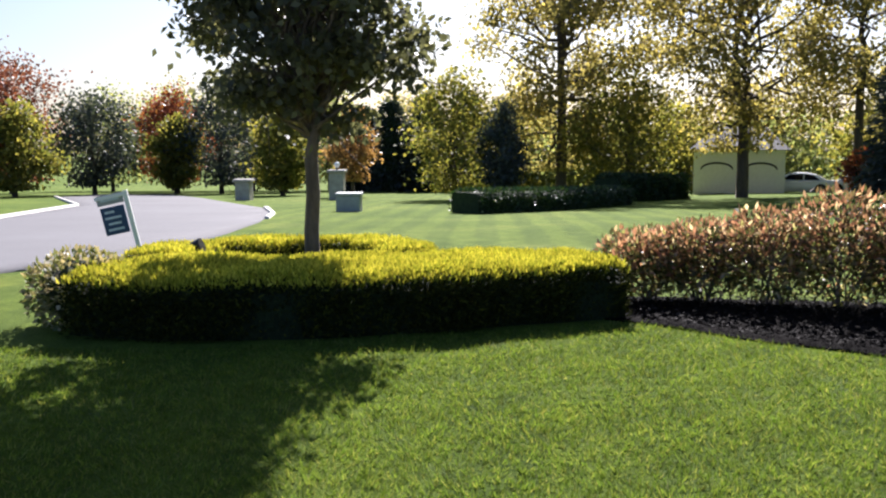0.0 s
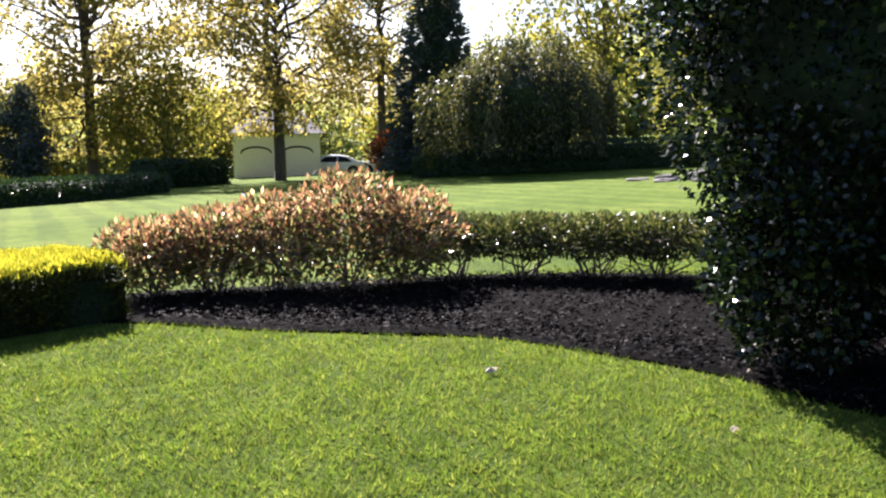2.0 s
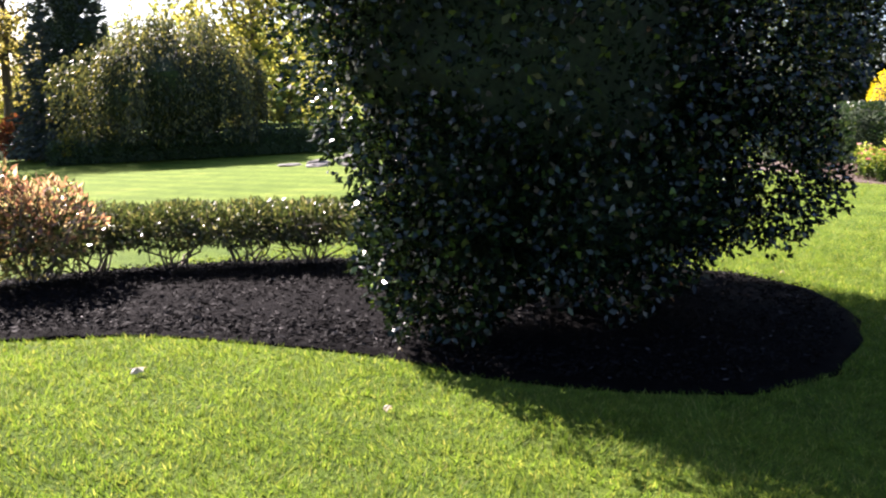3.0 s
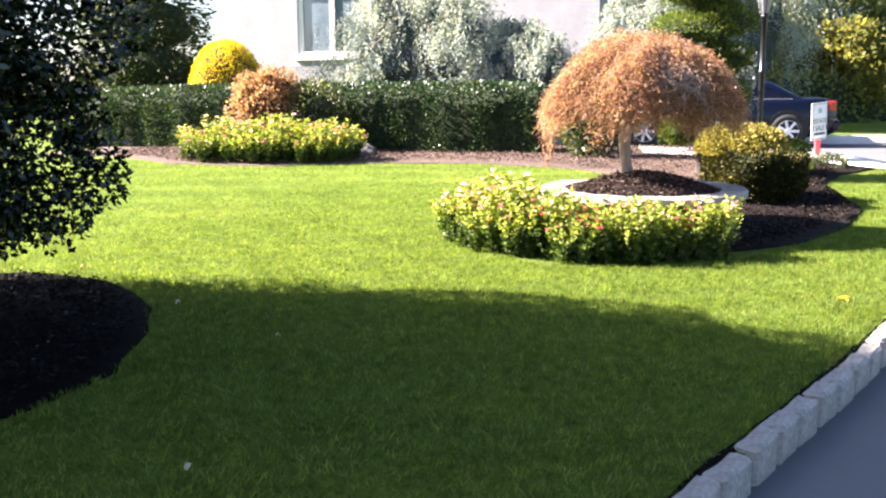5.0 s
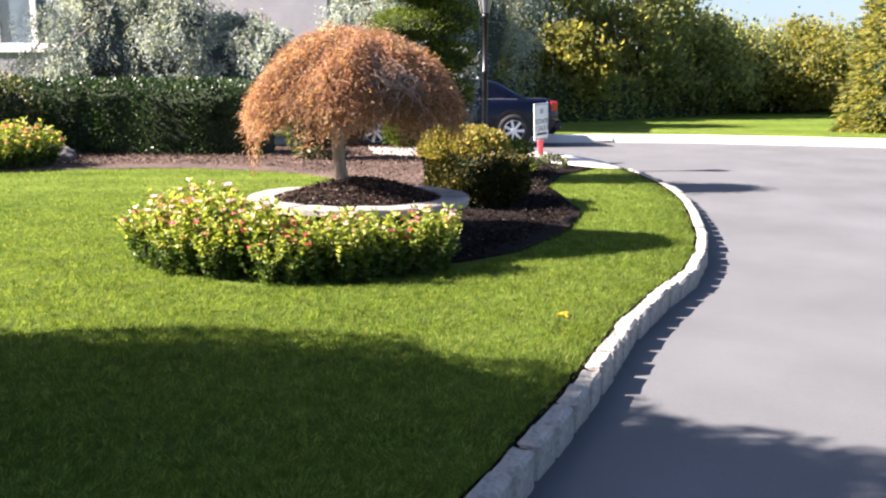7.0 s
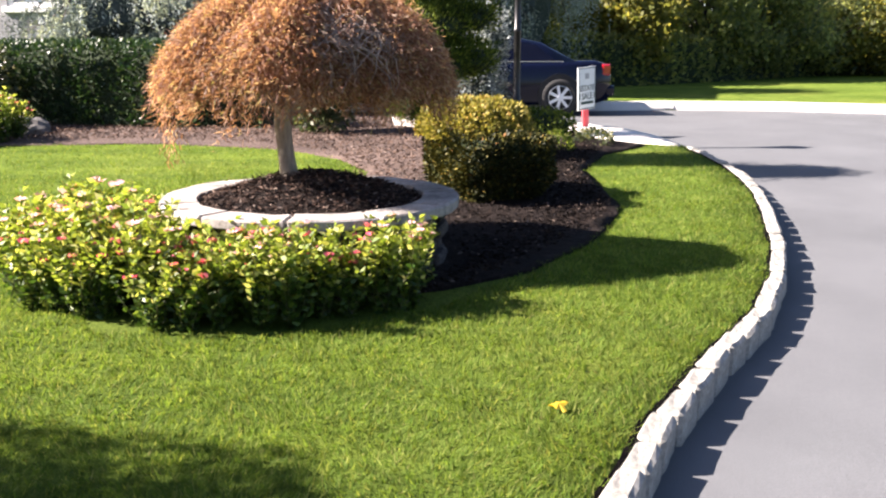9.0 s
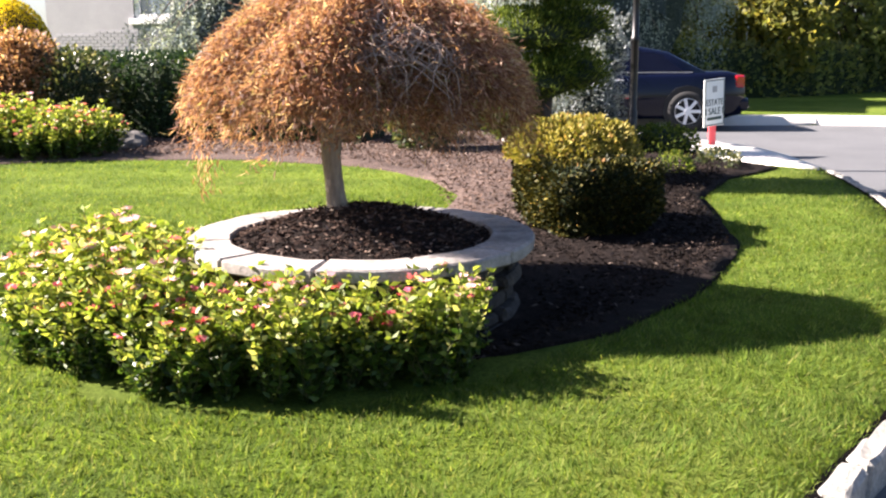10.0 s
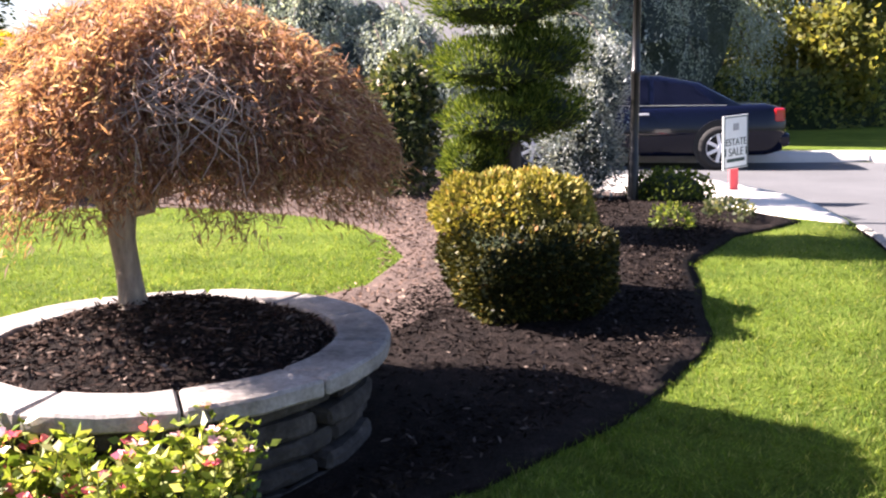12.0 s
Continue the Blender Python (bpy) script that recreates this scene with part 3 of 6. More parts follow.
def strip_points(n, line, half, height, z0=0.0, top=0.5, rnd=0.15, depth=0.12, slope=0.0):
    """Points on the sides and top of a clipped hedge that runs along a line; returns points and outward ways."""
    L = np.asarray(line, float)
    seg = np.linalg.norm(np.diff(L, axis=0), axis=1)
    u = rng.random(n) * seg.sum()
    c = np.r_[0, np.cumsum(seg)]
    i = np.clip(np.searchsorted(c, u) - 1, 0, len(seg) - 1)
    t = (u - c[i]) / seg[i]
    base = L[i] + (L[i + 1] - L[i]) * t[:, None]
    dv = unit(np.gradient(L, axis=0))
    d = unit(dv[i] * (1 - t[:, None]) + dv[i + 1] * t[:, None])
    nrm = np.stack([d[:, 1], -d[:, 0]], 1)
    on_top = rng.random(n) < top
    side = np.where(rng.random(n) < 0.5, 1.0, -1.0)
    v = np.where(on_top, rng.uniform(-1, 1, n), side * (1 - depth * rng.random(n)))
    z = np.where(on_top, height * (1 - depth * rng.random(n) ** 2 * 0.8), height * rng.uniform(0.02, 1, n))
    ed = np.clip((np.abs(v) - 0.75) / 0.25, 0, 1)
    z = z - np.where(z > height * 0.6, rnd * height * ed**2, 0)
    z = z * (1 - slope * (v + 1) / 2)
    wob = 1 + 0.06 * np.sin(u * 3.1) + 0.05 * np.sin(u * 7.7 + 1)
    P = np.column_stack([base + nrm * (v * half)[:, None] * wob[:, None], z0 + z * (1 + 0.03 * np.sin(u * 5 + v * 2))])
    N = np.column_stack([nrm * (v * (~on_top))[:, None], np.where(on_top, 1.0, 0.15)])
    g = np.array([H(p[0], p[1]) for p in P])
    P[:, 2] += g
    return P, unit(N)


# Solid dark hull added inside a hedge to block light between its leaves.
def strip_core(name, line, half, height, mat, parent, z0=0.0, slope=0.0):
    L = np.asarray(line, float)
    out = []
    for i in range(len(L) - 1):
        m = max(2, int(np.linalg.norm(L[i + 1] - L[i]) / 0.3))
        out += [L[i] + (L[i + 1] - L[i]) * j / m for j in range(m)]
    out.append(L[-1])
    out = np.array(out)
    d = unit(np.gradient(out, axis=0))
    nrm = np.stack([d[:, 1], -d[:, 0]], 1)
    bm = bmesh.new()
    prof = [(-1, 0), (-1, 0.8), (-0.8, 1), (0, 1.02), (0.8, 1), (1, 0.8), (1, 0)]
    rings = []
    for q, nn in zip(out, nrm):
        g = H(q[0], q[1])
        rings.append([bm.verts.new((q[0] + nn[0] * a * half * (1 + 0.1 * noise.noise(Vector((q[0] * 3, q[1] * 3, a)))), q[1] + nn[1] * a * half, g + z0 + b2 * height * (1 - slope * (a + 1) / 2) * (1 + 0.06 * noise.noise(Vector((q[0] * 3, q[1] * 3, a)))))) for a, b2 in prof])
    for a, b2 in zip(rings, rings[1:]):
        for j in range(len(prof) - 1):
            bm.faces.new((a[j], a[j + 1], b2[j + 1], b2[j]))
    bm.faces.new(rings[0])
    bm.faces.new(rings[-1][::-1])
    bmesh.ops.recalc_face_normals(bm, faces=bm.faces[:])
    return part(name, bm, mat, parent)


def scatter_dirs(N, spread, lift=0.0):
    return unit(N + rng.normal(size=N.shape) * spread + np.array([0, 0, lift]))


def tree(name, x, y, h, base, r, tr, leaf, label, category="tree", n=6000, size=0.12, seed=1, clumps=26, gap=0.55, bark=None, fork=0.0, shape=1.0, group="", zbase=None, lean=0.0, rise=0.3):
    """Trunk, limbs that reach to clumps, and loose leaves about each clump."""
    global rng
    keep, rng = rng, np.random.default_rng(seed)
    z = H(x, y) if zbase is None else zbase
    ob = thing(name, x, y, z - 0.03, label, category, group)
    fz = fork or base * 1.15
    paths = [bend((0, 0, 0), (lean, 0, fz), tr, tr * 0.8, 0.006, 5), bend((lean, 0, fz), (lean * 1.5, 0.05 * r, base + (h - base) * 0.85), tr * 0.75, tr * 0.15, 0.06, 7)]
    paths[0].insert(0, (0, 0, -0.05, tr * 1.5))
    C = []
    for i in range(clumps):
        a = 2.4 * i + rng.uniform(-0.4, 0.4)
        f = (i + 0.5) / clumps
        zz = base + (h - base) * f
        prof = math.sqrt(max(0.05, 1 - (2 * (f ** shape) - 1) ** 2))
        rr = r * prof * rng.uniform(0.45, 1.0)
        c = np.array([math.cos(a) * rr, math.sin(a) * rr, zz + rng.normal() * 0.05 * h])
        C.append(c)
        z0 = fz + (zz - fz) * rise if zz > fz else fz * 0.95
        p0 = (lean, 0, min(z0, h * 0.8))
        paths.append(bend(p0, c, tr * 0.34, tr * 0.05, 0.12, 6))
        for j in range(2):
            paths.append(bend(c + (np.array(p0) - c) * rng.uniform(0.1, 0.5), c + rng.normal(size=3) * r * 0.26, tr * 0.1, tr * 0.02, 0.1, 3))
    limb_part("trunk", paths[:2], bark or M_BARKD, ob, sides=10)
    limb_part("limb", paths[2:], bark or M_BARKD, ob, sides=4)
    C = np.array(C)
    k = rng.integers(0, len(C), n)
    sg = r * gap * 0.42
    P = C[k] + rng.normal(size=(n, 3)) * np.array([sg, sg, sg * 0.75])
    P[:, 2] = np.maximum(P[:, 2], base * 0.75)
    A = scatter_dirs(rng.normal(size=(n, 3)) * 0.5, 0.6, -0.3)
    leaves("crown", P, A, size, size * 0.72, leaf, ob)
    rng = keep
    return ob


def conifer(name, x, y, h, r, leaf, label, n=6000, size=0.25, seed=1, category="conifer", group="", power=0.8, base=0.1):
    global rng
    keep, rng = rng, np.random.default_rng(seed)
    ob = thing(name, x, y, H(x, y) - 0.03, label, category, group)
    limb_part("trunk", [bend((0, 0, -0.05), (0, 0, h * 0.97), r * 0.12, 0.01, 0.01, 6)], M_BARKD, ob)
    f = rng.random(n) ** 1.5
    rad = r * (1 - f) ** power
    a = rng.random(n) * 2 * np.pi
    q = np.sqrt(rng.uniform(0.35, 1.0, n)) * (1 + 0.14 * np.sin(a * 5 + f * 25) + 0.08 * np.sin(a * 11 - f * 40))
    P = np.column_stack([np.cos(a) * rad * q, np.sin(a) * rad * q, base + f * (h - base)])
    A = np.column_stack([np.cos(a), np.sin(a), -0.35 + 0.5 * f]) + rng.normal(size=(n, 3)) * 0.3
    leaves("crown", P, A, size, size * 0.4, leaf, ob)
    core_mesh("inner_crown", [(0, 0, base + (h - base) * (i + 0.5) / 6, r * (1 - (i + 0.5) / 6) ** power, r * (1 - (i + 0.5) / 6) ** power, h * 0.13) for i in range(6)], 0.72, M_CORE, ob)
    rng = keep
    return ob


def shrub(name, x, y, blobs, leaf, label, n, size, width=0.6, category="shrub", core=None, shrink=0.74, group="", spread=0.6, depth=0.35, lump=0.12, zmin=0.0, stems=0):
    ob = thing(name, x, y, H(x, y), label, category, group)
    P, N = blob_points(n, blobs, depth, lump, zmin)
    leaves("foliage", P, scatter_dirs(N, spread, 0.15), size, size * width, leaf, ob)
    if core:
        core_mesh("inner_foliage", blobs, shrink, core, ob, lump)
    if stems:
        b = blobs[0]
        limb_part("stem", [bend((rng.normal() * 0.04, rng.normal() * 0.04, -0.03), (b[0] + rng.normal() * b[3] * 0.4, b[1] + rng.normal() * b[4] * 0.4, b[2]), 0.014, 0.005, 0.1) for _ in range(stems)], M_BARKD, ob, sides=5)
    return ob


# ---- front garden: golden hedge, young tree, shrubs ----
def gold_hedge():
    ob = thing("golden_hedge", 0.2, 8.4, 0, "low golden-yellow clipped hedge, its front coloured dark for shade", "hedge")
    ob.matrix_world = Matrix.Identity(4)
    front = [(-1.95, 8.0), (-1.4, 7.85), (-0.5, 7.9), (0.4, 8.2), (1.1, 8.5), (1.85, 8.8)]
    ring = [(-1.9, 8.5), (-1.75, 9.6), (-1.1, 10.3), (-0.3, 10.25), (0.25, 9.5), (0.2, 8.9)]
    P1, N1 = strip_points(52000, front, 0.66, 0.47, top=0.6, rnd=0.12, depth=0.1, slope=0.08)
    P2, N2 = strip_points(18000, ring, 0.27, 0.5, top=0.6, rnd=0.2, depth=0.12)
    P, N = np.r_[P1, P2], np.r_[N1, N2]
    # Upward leaves get the lit gold, all others the shade-dark green.
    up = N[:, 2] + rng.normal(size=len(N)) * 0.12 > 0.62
    for tip, mat, name, lab in ((up, L_GOLD, "golden_growth", "golden sprays on the lit top"), (~up, L_GOLDSHADE, "foliage", "side foliage with shade put into its dark green")):
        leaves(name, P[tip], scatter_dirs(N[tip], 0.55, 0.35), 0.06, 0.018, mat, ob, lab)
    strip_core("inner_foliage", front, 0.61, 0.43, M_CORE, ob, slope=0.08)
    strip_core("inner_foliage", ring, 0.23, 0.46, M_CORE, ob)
    return ob


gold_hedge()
tree("street_tree", -0.62, 9.15, 4.2, 1.85, 1.12, 0.075, L_STREET, "young tree with a dense dark green crown", n=18000, size=0.088, seed=3, clumps=84, gap=0.27, bark=M_BARK, fork=1.35, shape=0.7)
shrub("variegated_shrub", -2.2, 7.85, [(0, 0, 0.26, 0.42, 0.36, 0.32)], leaf_mat("cream_edged_leaf", [(0.0, (0.08, 0.12, 0.03)), (0.5, (0.3, 0.3, 0.14)), (1.0, (0.6, 0.5, 0.38))], 0.35, 0.4, 1.1), "small pale variegated shrub at the hedge end", 1500, 0.06, core=M_CORE, stems=6)


def twiggy_shrub(name, x, y, w, d, h, leaf, label, seed, n, size, group, base=0.28, tips=None):
    """Upright bare stems below, leaves above."""
    global rng
    keep, rng = rng, np.random.default_rng(seed)
    ob = thing(name, x, y, H(x, y), label, "shrub", group)
    paths, T = [], []
    for i in range(11):
        a = rng.uniform(0, 2 * np.pi)
        foot = np.array([math.cos(a) * 0.05, math.sin(a) * 0.05, -0.04])
        tip = np.array([rng.uniform(-0.5, 0.5) * w, rng.uniform(-0.45, 0.45) * d, h * rng.uniform(0.75, 0.98)])
        p = bend(foot, tip, 0.012, 0.003, 0.12, 6)
        paths.append(p)
        for j in range(4):
            q = np.array(p[rng.integers(2, 5)][:3])
            e = q + np.array([rng.normal() * w * 0.22, rng.normal() * d * 0.2, rng.uniform(0.05, 0.3) * h])
            e[2] = min(e[2], h)
            paths.append(bend(q, e, 0.005, 0.002, 0.1, 4))
            T.append((q, e))
    limb_part("stem", paths, M_BARK, ob, sides=5)
    P, N = blob_points(n, [(0, 0, base + (h - base) * 0.5, w * 0.58, d * 0.5, (h - base) * 0.56)], 0.75, 0.15, base * 0.7)
    P[:, 2] = np.minimum(P[:, 2], h * rng.uniform(0.93, 1.03, n))
    young = P[:, 2] > h * (0.55 + 0.22 * rng.normal(size=n)) if tips else np.zeros(n, bool)
    leaves("foliage", P[~young], scatter_dirs(N[~young], 0.7, 0.5), size, size * 0.42, leaf, ob, fold=0.25)
    if tips:
        leaves("new_growth", P[young], scatter_dirs(N[young], 0.7, 0.6), size, size * 0.42, tips, ob, "reddish young leaves", fold=0.25)
    rng = keep
    return ob


for i, (x, y, w, h) in enumerate([(2.4, 9.2, 0.72, 0.66), (2.9, 9.05, 0.76, 0.74), (3.4, 8.85, 0.8, 0.84), (3.92, 8.65, 0.84, 1.0), (4.4, 8.5, 0.7, 0.84)]):
    twiggy_shrub("red_tip_shrub", x, y, w * 1.1, 0.8, h, L_MIDGREEN, "leafy shrub with reddish new leaves and bare stems", 20 + i, 2400, 0.072, "red-tipped shrubs in the hedge row", base=0.14, tips=L_RED)
for i, (x, y, w, h) in enumerate([(4.95, 8.75, 0.85, 0.6), (5.5, 8.4, 0.85, 0.59), (6.02, 8.05, 0.82, 0.58), (6.48, 7.7, 0.78, 0.58), (6.9, 7.2, 0.75, 0.58)]):
    twiggy_shrub("clipped_shrub", x, y, w * 1.2, 0.62, h, L_PRIVET, "dark green flat-clipped shrub on spreading bare stems", 40 + i, 4000, 0.05, "clipped shrubs in the hedge row", base=0.22)


def holly():
    """Tall broad evergreen, dense and nearly black against the light."""
    ob = thing("holly_tree", 6.55, 5.05, 0.0, "tall dense glossy dark green holly tree", "tree")
    limb_part("trunk", [bend((0, 0, -0.05), (0.05, 0, 3.9), 0.11, 0.02, 0.02, 7), bend((0.1, 0.1, -0.05), (0.5, 0.3, 3.0), 0.06, 0.02, 0.05, 5), bend((-0.1, 0, -0.05), (-0.6, 0.2, 2.6), 0.05, 0.02, 0.05, 5)], M_BARKD, ob, sides=8)
    blobs = [(-0.15, 0.1, 1.7, 1.65, 1.45, 1.5), (-0.55, 0.1, 2.85, 1.3, 1.25, 1.2), (-1.05, -0.05, 0.85, 0.75, 0.6, 0.72), (-1.25, -0.1, 0.5, 0.5, 0.45, 0.5), (0.75, -0.3, 1.1, 0.75, 0.6, 0.7), (0.95, 0.2, 1.9, 0.9, 0.8, 0.9), (-1.0, 0.4, 2.3, 0.9, 0.8, 0.9), (0.95, -0.75, 1.0, 0.72, 0.68, 0.6), (-0.25, -0.55, 0.75, 0.9, 0.6, 0.6), (1.15, 0.6, 1.7, 1.05, 1.0, 1.1), (0.72, -0.8, 2.05, 0.88, 0.88, 0.9), (0.95, 0.1, 2.58, 1.15, 1.1, 1.0), (0.45, 0, 3.13, 1.08, 1.1, 0.92), (-0.05, 0, 3.87, 0.85, 0.9, 0.74), (-0.15, 0, 4.45, 0.5, 0.5, 0.46), (1.2, 0.1, 0.75, 0.85, 0.75, 0.55)]
    P, N = blob_points(128000, blobs, 0.45, 0.2, 0.1)
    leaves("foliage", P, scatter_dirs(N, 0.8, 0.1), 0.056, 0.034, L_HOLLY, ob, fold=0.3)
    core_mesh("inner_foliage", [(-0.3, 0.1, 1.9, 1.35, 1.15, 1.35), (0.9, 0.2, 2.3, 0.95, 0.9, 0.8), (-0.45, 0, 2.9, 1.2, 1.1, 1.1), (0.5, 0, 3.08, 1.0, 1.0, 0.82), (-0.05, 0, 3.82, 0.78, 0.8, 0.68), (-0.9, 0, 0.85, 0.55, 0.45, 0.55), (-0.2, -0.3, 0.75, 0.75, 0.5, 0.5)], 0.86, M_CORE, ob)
    return ob


holly()


def yard_sign():
    ob = thing("leaning_yard_sign", -3.75, 13.3, H(-3.75, 13.3), "blue property sign hanging from a leaning white post", "sign")
    part("post", box(-0.03, -0.03, -0.1, 0.03, 0.03, 1.0, 0.006), M_WHITE, ob)
    part("arm", box(-0.42, -0.025, 0.93, 0.0, 0.025, 0.98, 0.005), M_WHITE, ob)
    p = part("panel", box(-0.38, -0.012, 0.44, -0.06, 0.012, 0.82, 0.004), M_BLUESIGN, ob)
    for i, (a, b2, z) in enumerate([(-0.33, -0.2, 0.75), (-0.34, -0.12, 0.67), (-0.31, -0.14, 0.59), (-0.33, -0.12, 0.51)]):
        part("print_bar", box(a, -0.018, z - 0.016, b2, -0.012, z + 0.016), M_PALEINK, p)
    r = part("rider_panel", box(-0.4, -0.012, 0.85, -0.04, 0.012, 0.99, 0.004), M_GREYBOX, ob)
    part("print_bar", box(-0.35, -0.018, 0.9, -0.1, -0.012, 0.94), M_PALEINK, r)
    ob.matrix_world = pose(-3.75, 13.3, H(-3.75, 13.3), 0, -12, 8)


yard_sign()


def spot_light():
    ob = thing("garden_spotlight", -1.66, 9.0, 0, "small black garden spotlight above the hedge", "light")
    ob.location.z = H(-1.66, 9.0)
    bm = bmesh.new()
    bmesh.ops.create_cone(bm, segments=14, radius1=0.055, radius2=0.075, depth=0.15, cap_ends=True)
    bmesh.ops.rotate(bm, verts=bm.verts[:], matrix=Matrix.Rotation(1.2, 3, "Y"))
    bmesh.ops.translate(bm, verts=bm.verts[:], vec=(0, 0, 0.5))
    part("head", bm, M_BLACK, ob)
    limb_part("stake", [[(0, 0, -0.05, 0.012), (0, 0, 0.45, 0.012)]], M_BLACK, ob)


spot_light()


def utility_box():
    x, y = -3.9, 33.5
    ob = thing("utility_cabinet", x, y, H(x, y), "grey-green metal utility cabinet on the lawn", "cabinet")
    part("body", box(-0.42, -0.35, -0.03, 0.42, 0.35, 0.55, 0.03), M_GREYBOX, ob)
    part("lid", box(-0.46, -0.38, 0.552, 0.46, 0.38, 0.66, 0.03), M_GREYBOX, ob)


utility_box()


def pillar(x, y, h, lampy):
    ob = thing("stone_gate_pillar", x, y, H(x, y), "square grey stone pillar at the roadside", "pillar", "roadside stone pillars")
    part("shaft", box(-0.4, -0.4, -0.05, 0.4, 0.4, h, 0.03), M_PILLAR, ob)
    part("cap", box(-0.5, -0.5, h, 0.5, 0.5, h + 0.15, 0.04), M_PILLAR, ob)
    if lampy:
        bm = bmesh.new()
        bmesh.ops.create_uvsphere(bm, u_segments=14, v_segments=8, radius=0.16)
        bmesh.ops.translate(bm, verts=bm.verts[:], vec=(0, 0, h + 0.42))
        part("globe", bm, M_WHITE, ob)
        limb_part("stem", [[(0, 0, h + 0.15, 0.04), (0, 0, h + 0.3, 0.03)]], M_BLACK, ob)


pillar(-12.2, 51, 1.0, False)
pillar(-7.3, 52, 1.5, True)


# ---- beyond the garden: far trees, garage, parked cars ----
def garage():
    cx, cy = 16.7, 61.0
    ob = thing("garage", cx, cy, H(cx, cy), "white garage with two arched doors behind trees", "garage")
    ob.matrix_world = pose(cx, cy, H(cx, cy), 0, 0, -16)
    w = 2.75
    part("wall", box(-w, 0, -0.3, w, 6, 2.75, 0.02), M_WHITE, ob)
    bm = bmesh.new()
    for x, y, z in ((-w - 0.3, -0.3, 2.75), (w + 0.3, -0.3, 2.75), (w + 0.3, 6.3, 2.75), (-w - 0.3, 6.3, 2.75), (-w + 1.2, 3, 4.2), (w - 1.2, 3, 4.2)):
        bm.verts.new((x, y, z))
    bm.verts.ensure_lookup_table()
    for f in ((0, 1, 5, 4), (1, 2, 5), (2, 3, 4, 5), (3, 0, 4), (0, 3, 2, 1)):
        bm.faces.new([bm.verts[i] for i in f])
    part("roof", bm, M_SHINGLE, ob)
    for s in (-1.32, 1.32):
        d = part("door", box(s - 1.15, -0.05, -0.02, s + 1.15, -0.003, 2.1, 0.01), M_WHITE, ob)
        for k in range(9):
            a = math.pi * k / 9
            a2 = math.pi * (k + 1) / 9
            bm = bmesh.new()
            pts = [(s - 1.0 * math.cos(a), 1.55 + 0.42 * math.sin(a)), (s - 1.0 * math.cos(a2), 1.55 + 0.42 * math.sin(a2)), (s - 0.95 * math.cos(a2), 1.45 + 0.4 * math.sin(a2)), (s - 0.95 * math.cos(a), 1.45 + 0.4 * math.sin(a))]
            f = bm.faces.new([bm.verts.new((p, -0.056, q)) for p, q in pts])
            bmesh.ops.solidify(bm, geom=[f], thickness=0.01)
            part("window_pane", bm, M_GLASS, d)


garage()


def wheel_bm(r, w):
    bm = bmesh.new()
    prof = [(r * 0.66, -w / 2), (r * 0.94, -w / 2), (r, -w * 0.3), (r, w * 0.3), (r * 0.94, w / 2), (r * 0.66, w / 2)]
    n = 28
    rings = [[bm.verts.new((math.cos(2 * math.pi * i / n) * a, b2, math.sin(2 * math.pi * i / n) * a)) for a, b2 in prof] for i in range(n)]
    for i in range(n):
        for j in range(len(prof)):
            k = (j + 1) % len(prof)
            f = bm.faces.new((rings[i][j], rings[i][k], rings[(i + 1) % n][k], rings[(i + 1) % n][j]))
            f.smooth = True
    bmesh.ops.recalc_face_normals(bm, faces=bm.faces[:])
    return bm


def rim_bm(r, w):
    bm = bmesh.new()
    bmesh.ops.create_cone(bm, segments=28, radius1=r, radius2=r, depth=w * 0.5, cap_ends=False, matrix=Matrix.Rotation(math.pi / 2, 4, "X"))
    for i in range(7):
        bmesh.ops.create_cube(bm, size=1.0, matrix=Matrix.Rotation(2 * math.pi * i / 7, 4, "Y") @ Matrix.Translation((r * 0.5, -w * 0.46, 0)) @ Matrix.Diagonal((r * 0.96, 0.03, 0.05, 1)))
    bmesh.ops.create_cone(bm, segments=16, radius1=0.06, radius2=0.05, depth=0.05, matrix=Matrix.Translation((0, -w * 0.48, 0)) @ Matrix.Rotation(math.pi / 2, 4, "X"), cap_ends=True)
    bmesh.ops.create_cone(bm, segments=28, radius1=r, radius2=r * 0.9, depth=0.03, matrix=Matrix.Translation((0, -w * 0.46, 0)) @ Matrix.Rotation(math.pi / 2, 4, "X"), cap_ends=False)
    return bm


def loft(sections, cap=True):
    """Skin between cross-sections, each a list of points with the same count."""
    bm = bmesh.new()
    rs = [[bm.verts.new(p) for p in s] for s in sections]
    for a, b2 in zip(rs, rs[1:]):
        for j in range(len(a) - 1):
            f = bm.faces.new((a[j], b2[j], b2[j + 1], a[j + 1]))
            f.smooth = True
    if cap:
        bm.faces.new(rs[0])
        bm.faces.new(rs[-1][::-1])
    bmesh.ops.recalc_face_normals(bm, faces=bm.faces[:])
    return bm


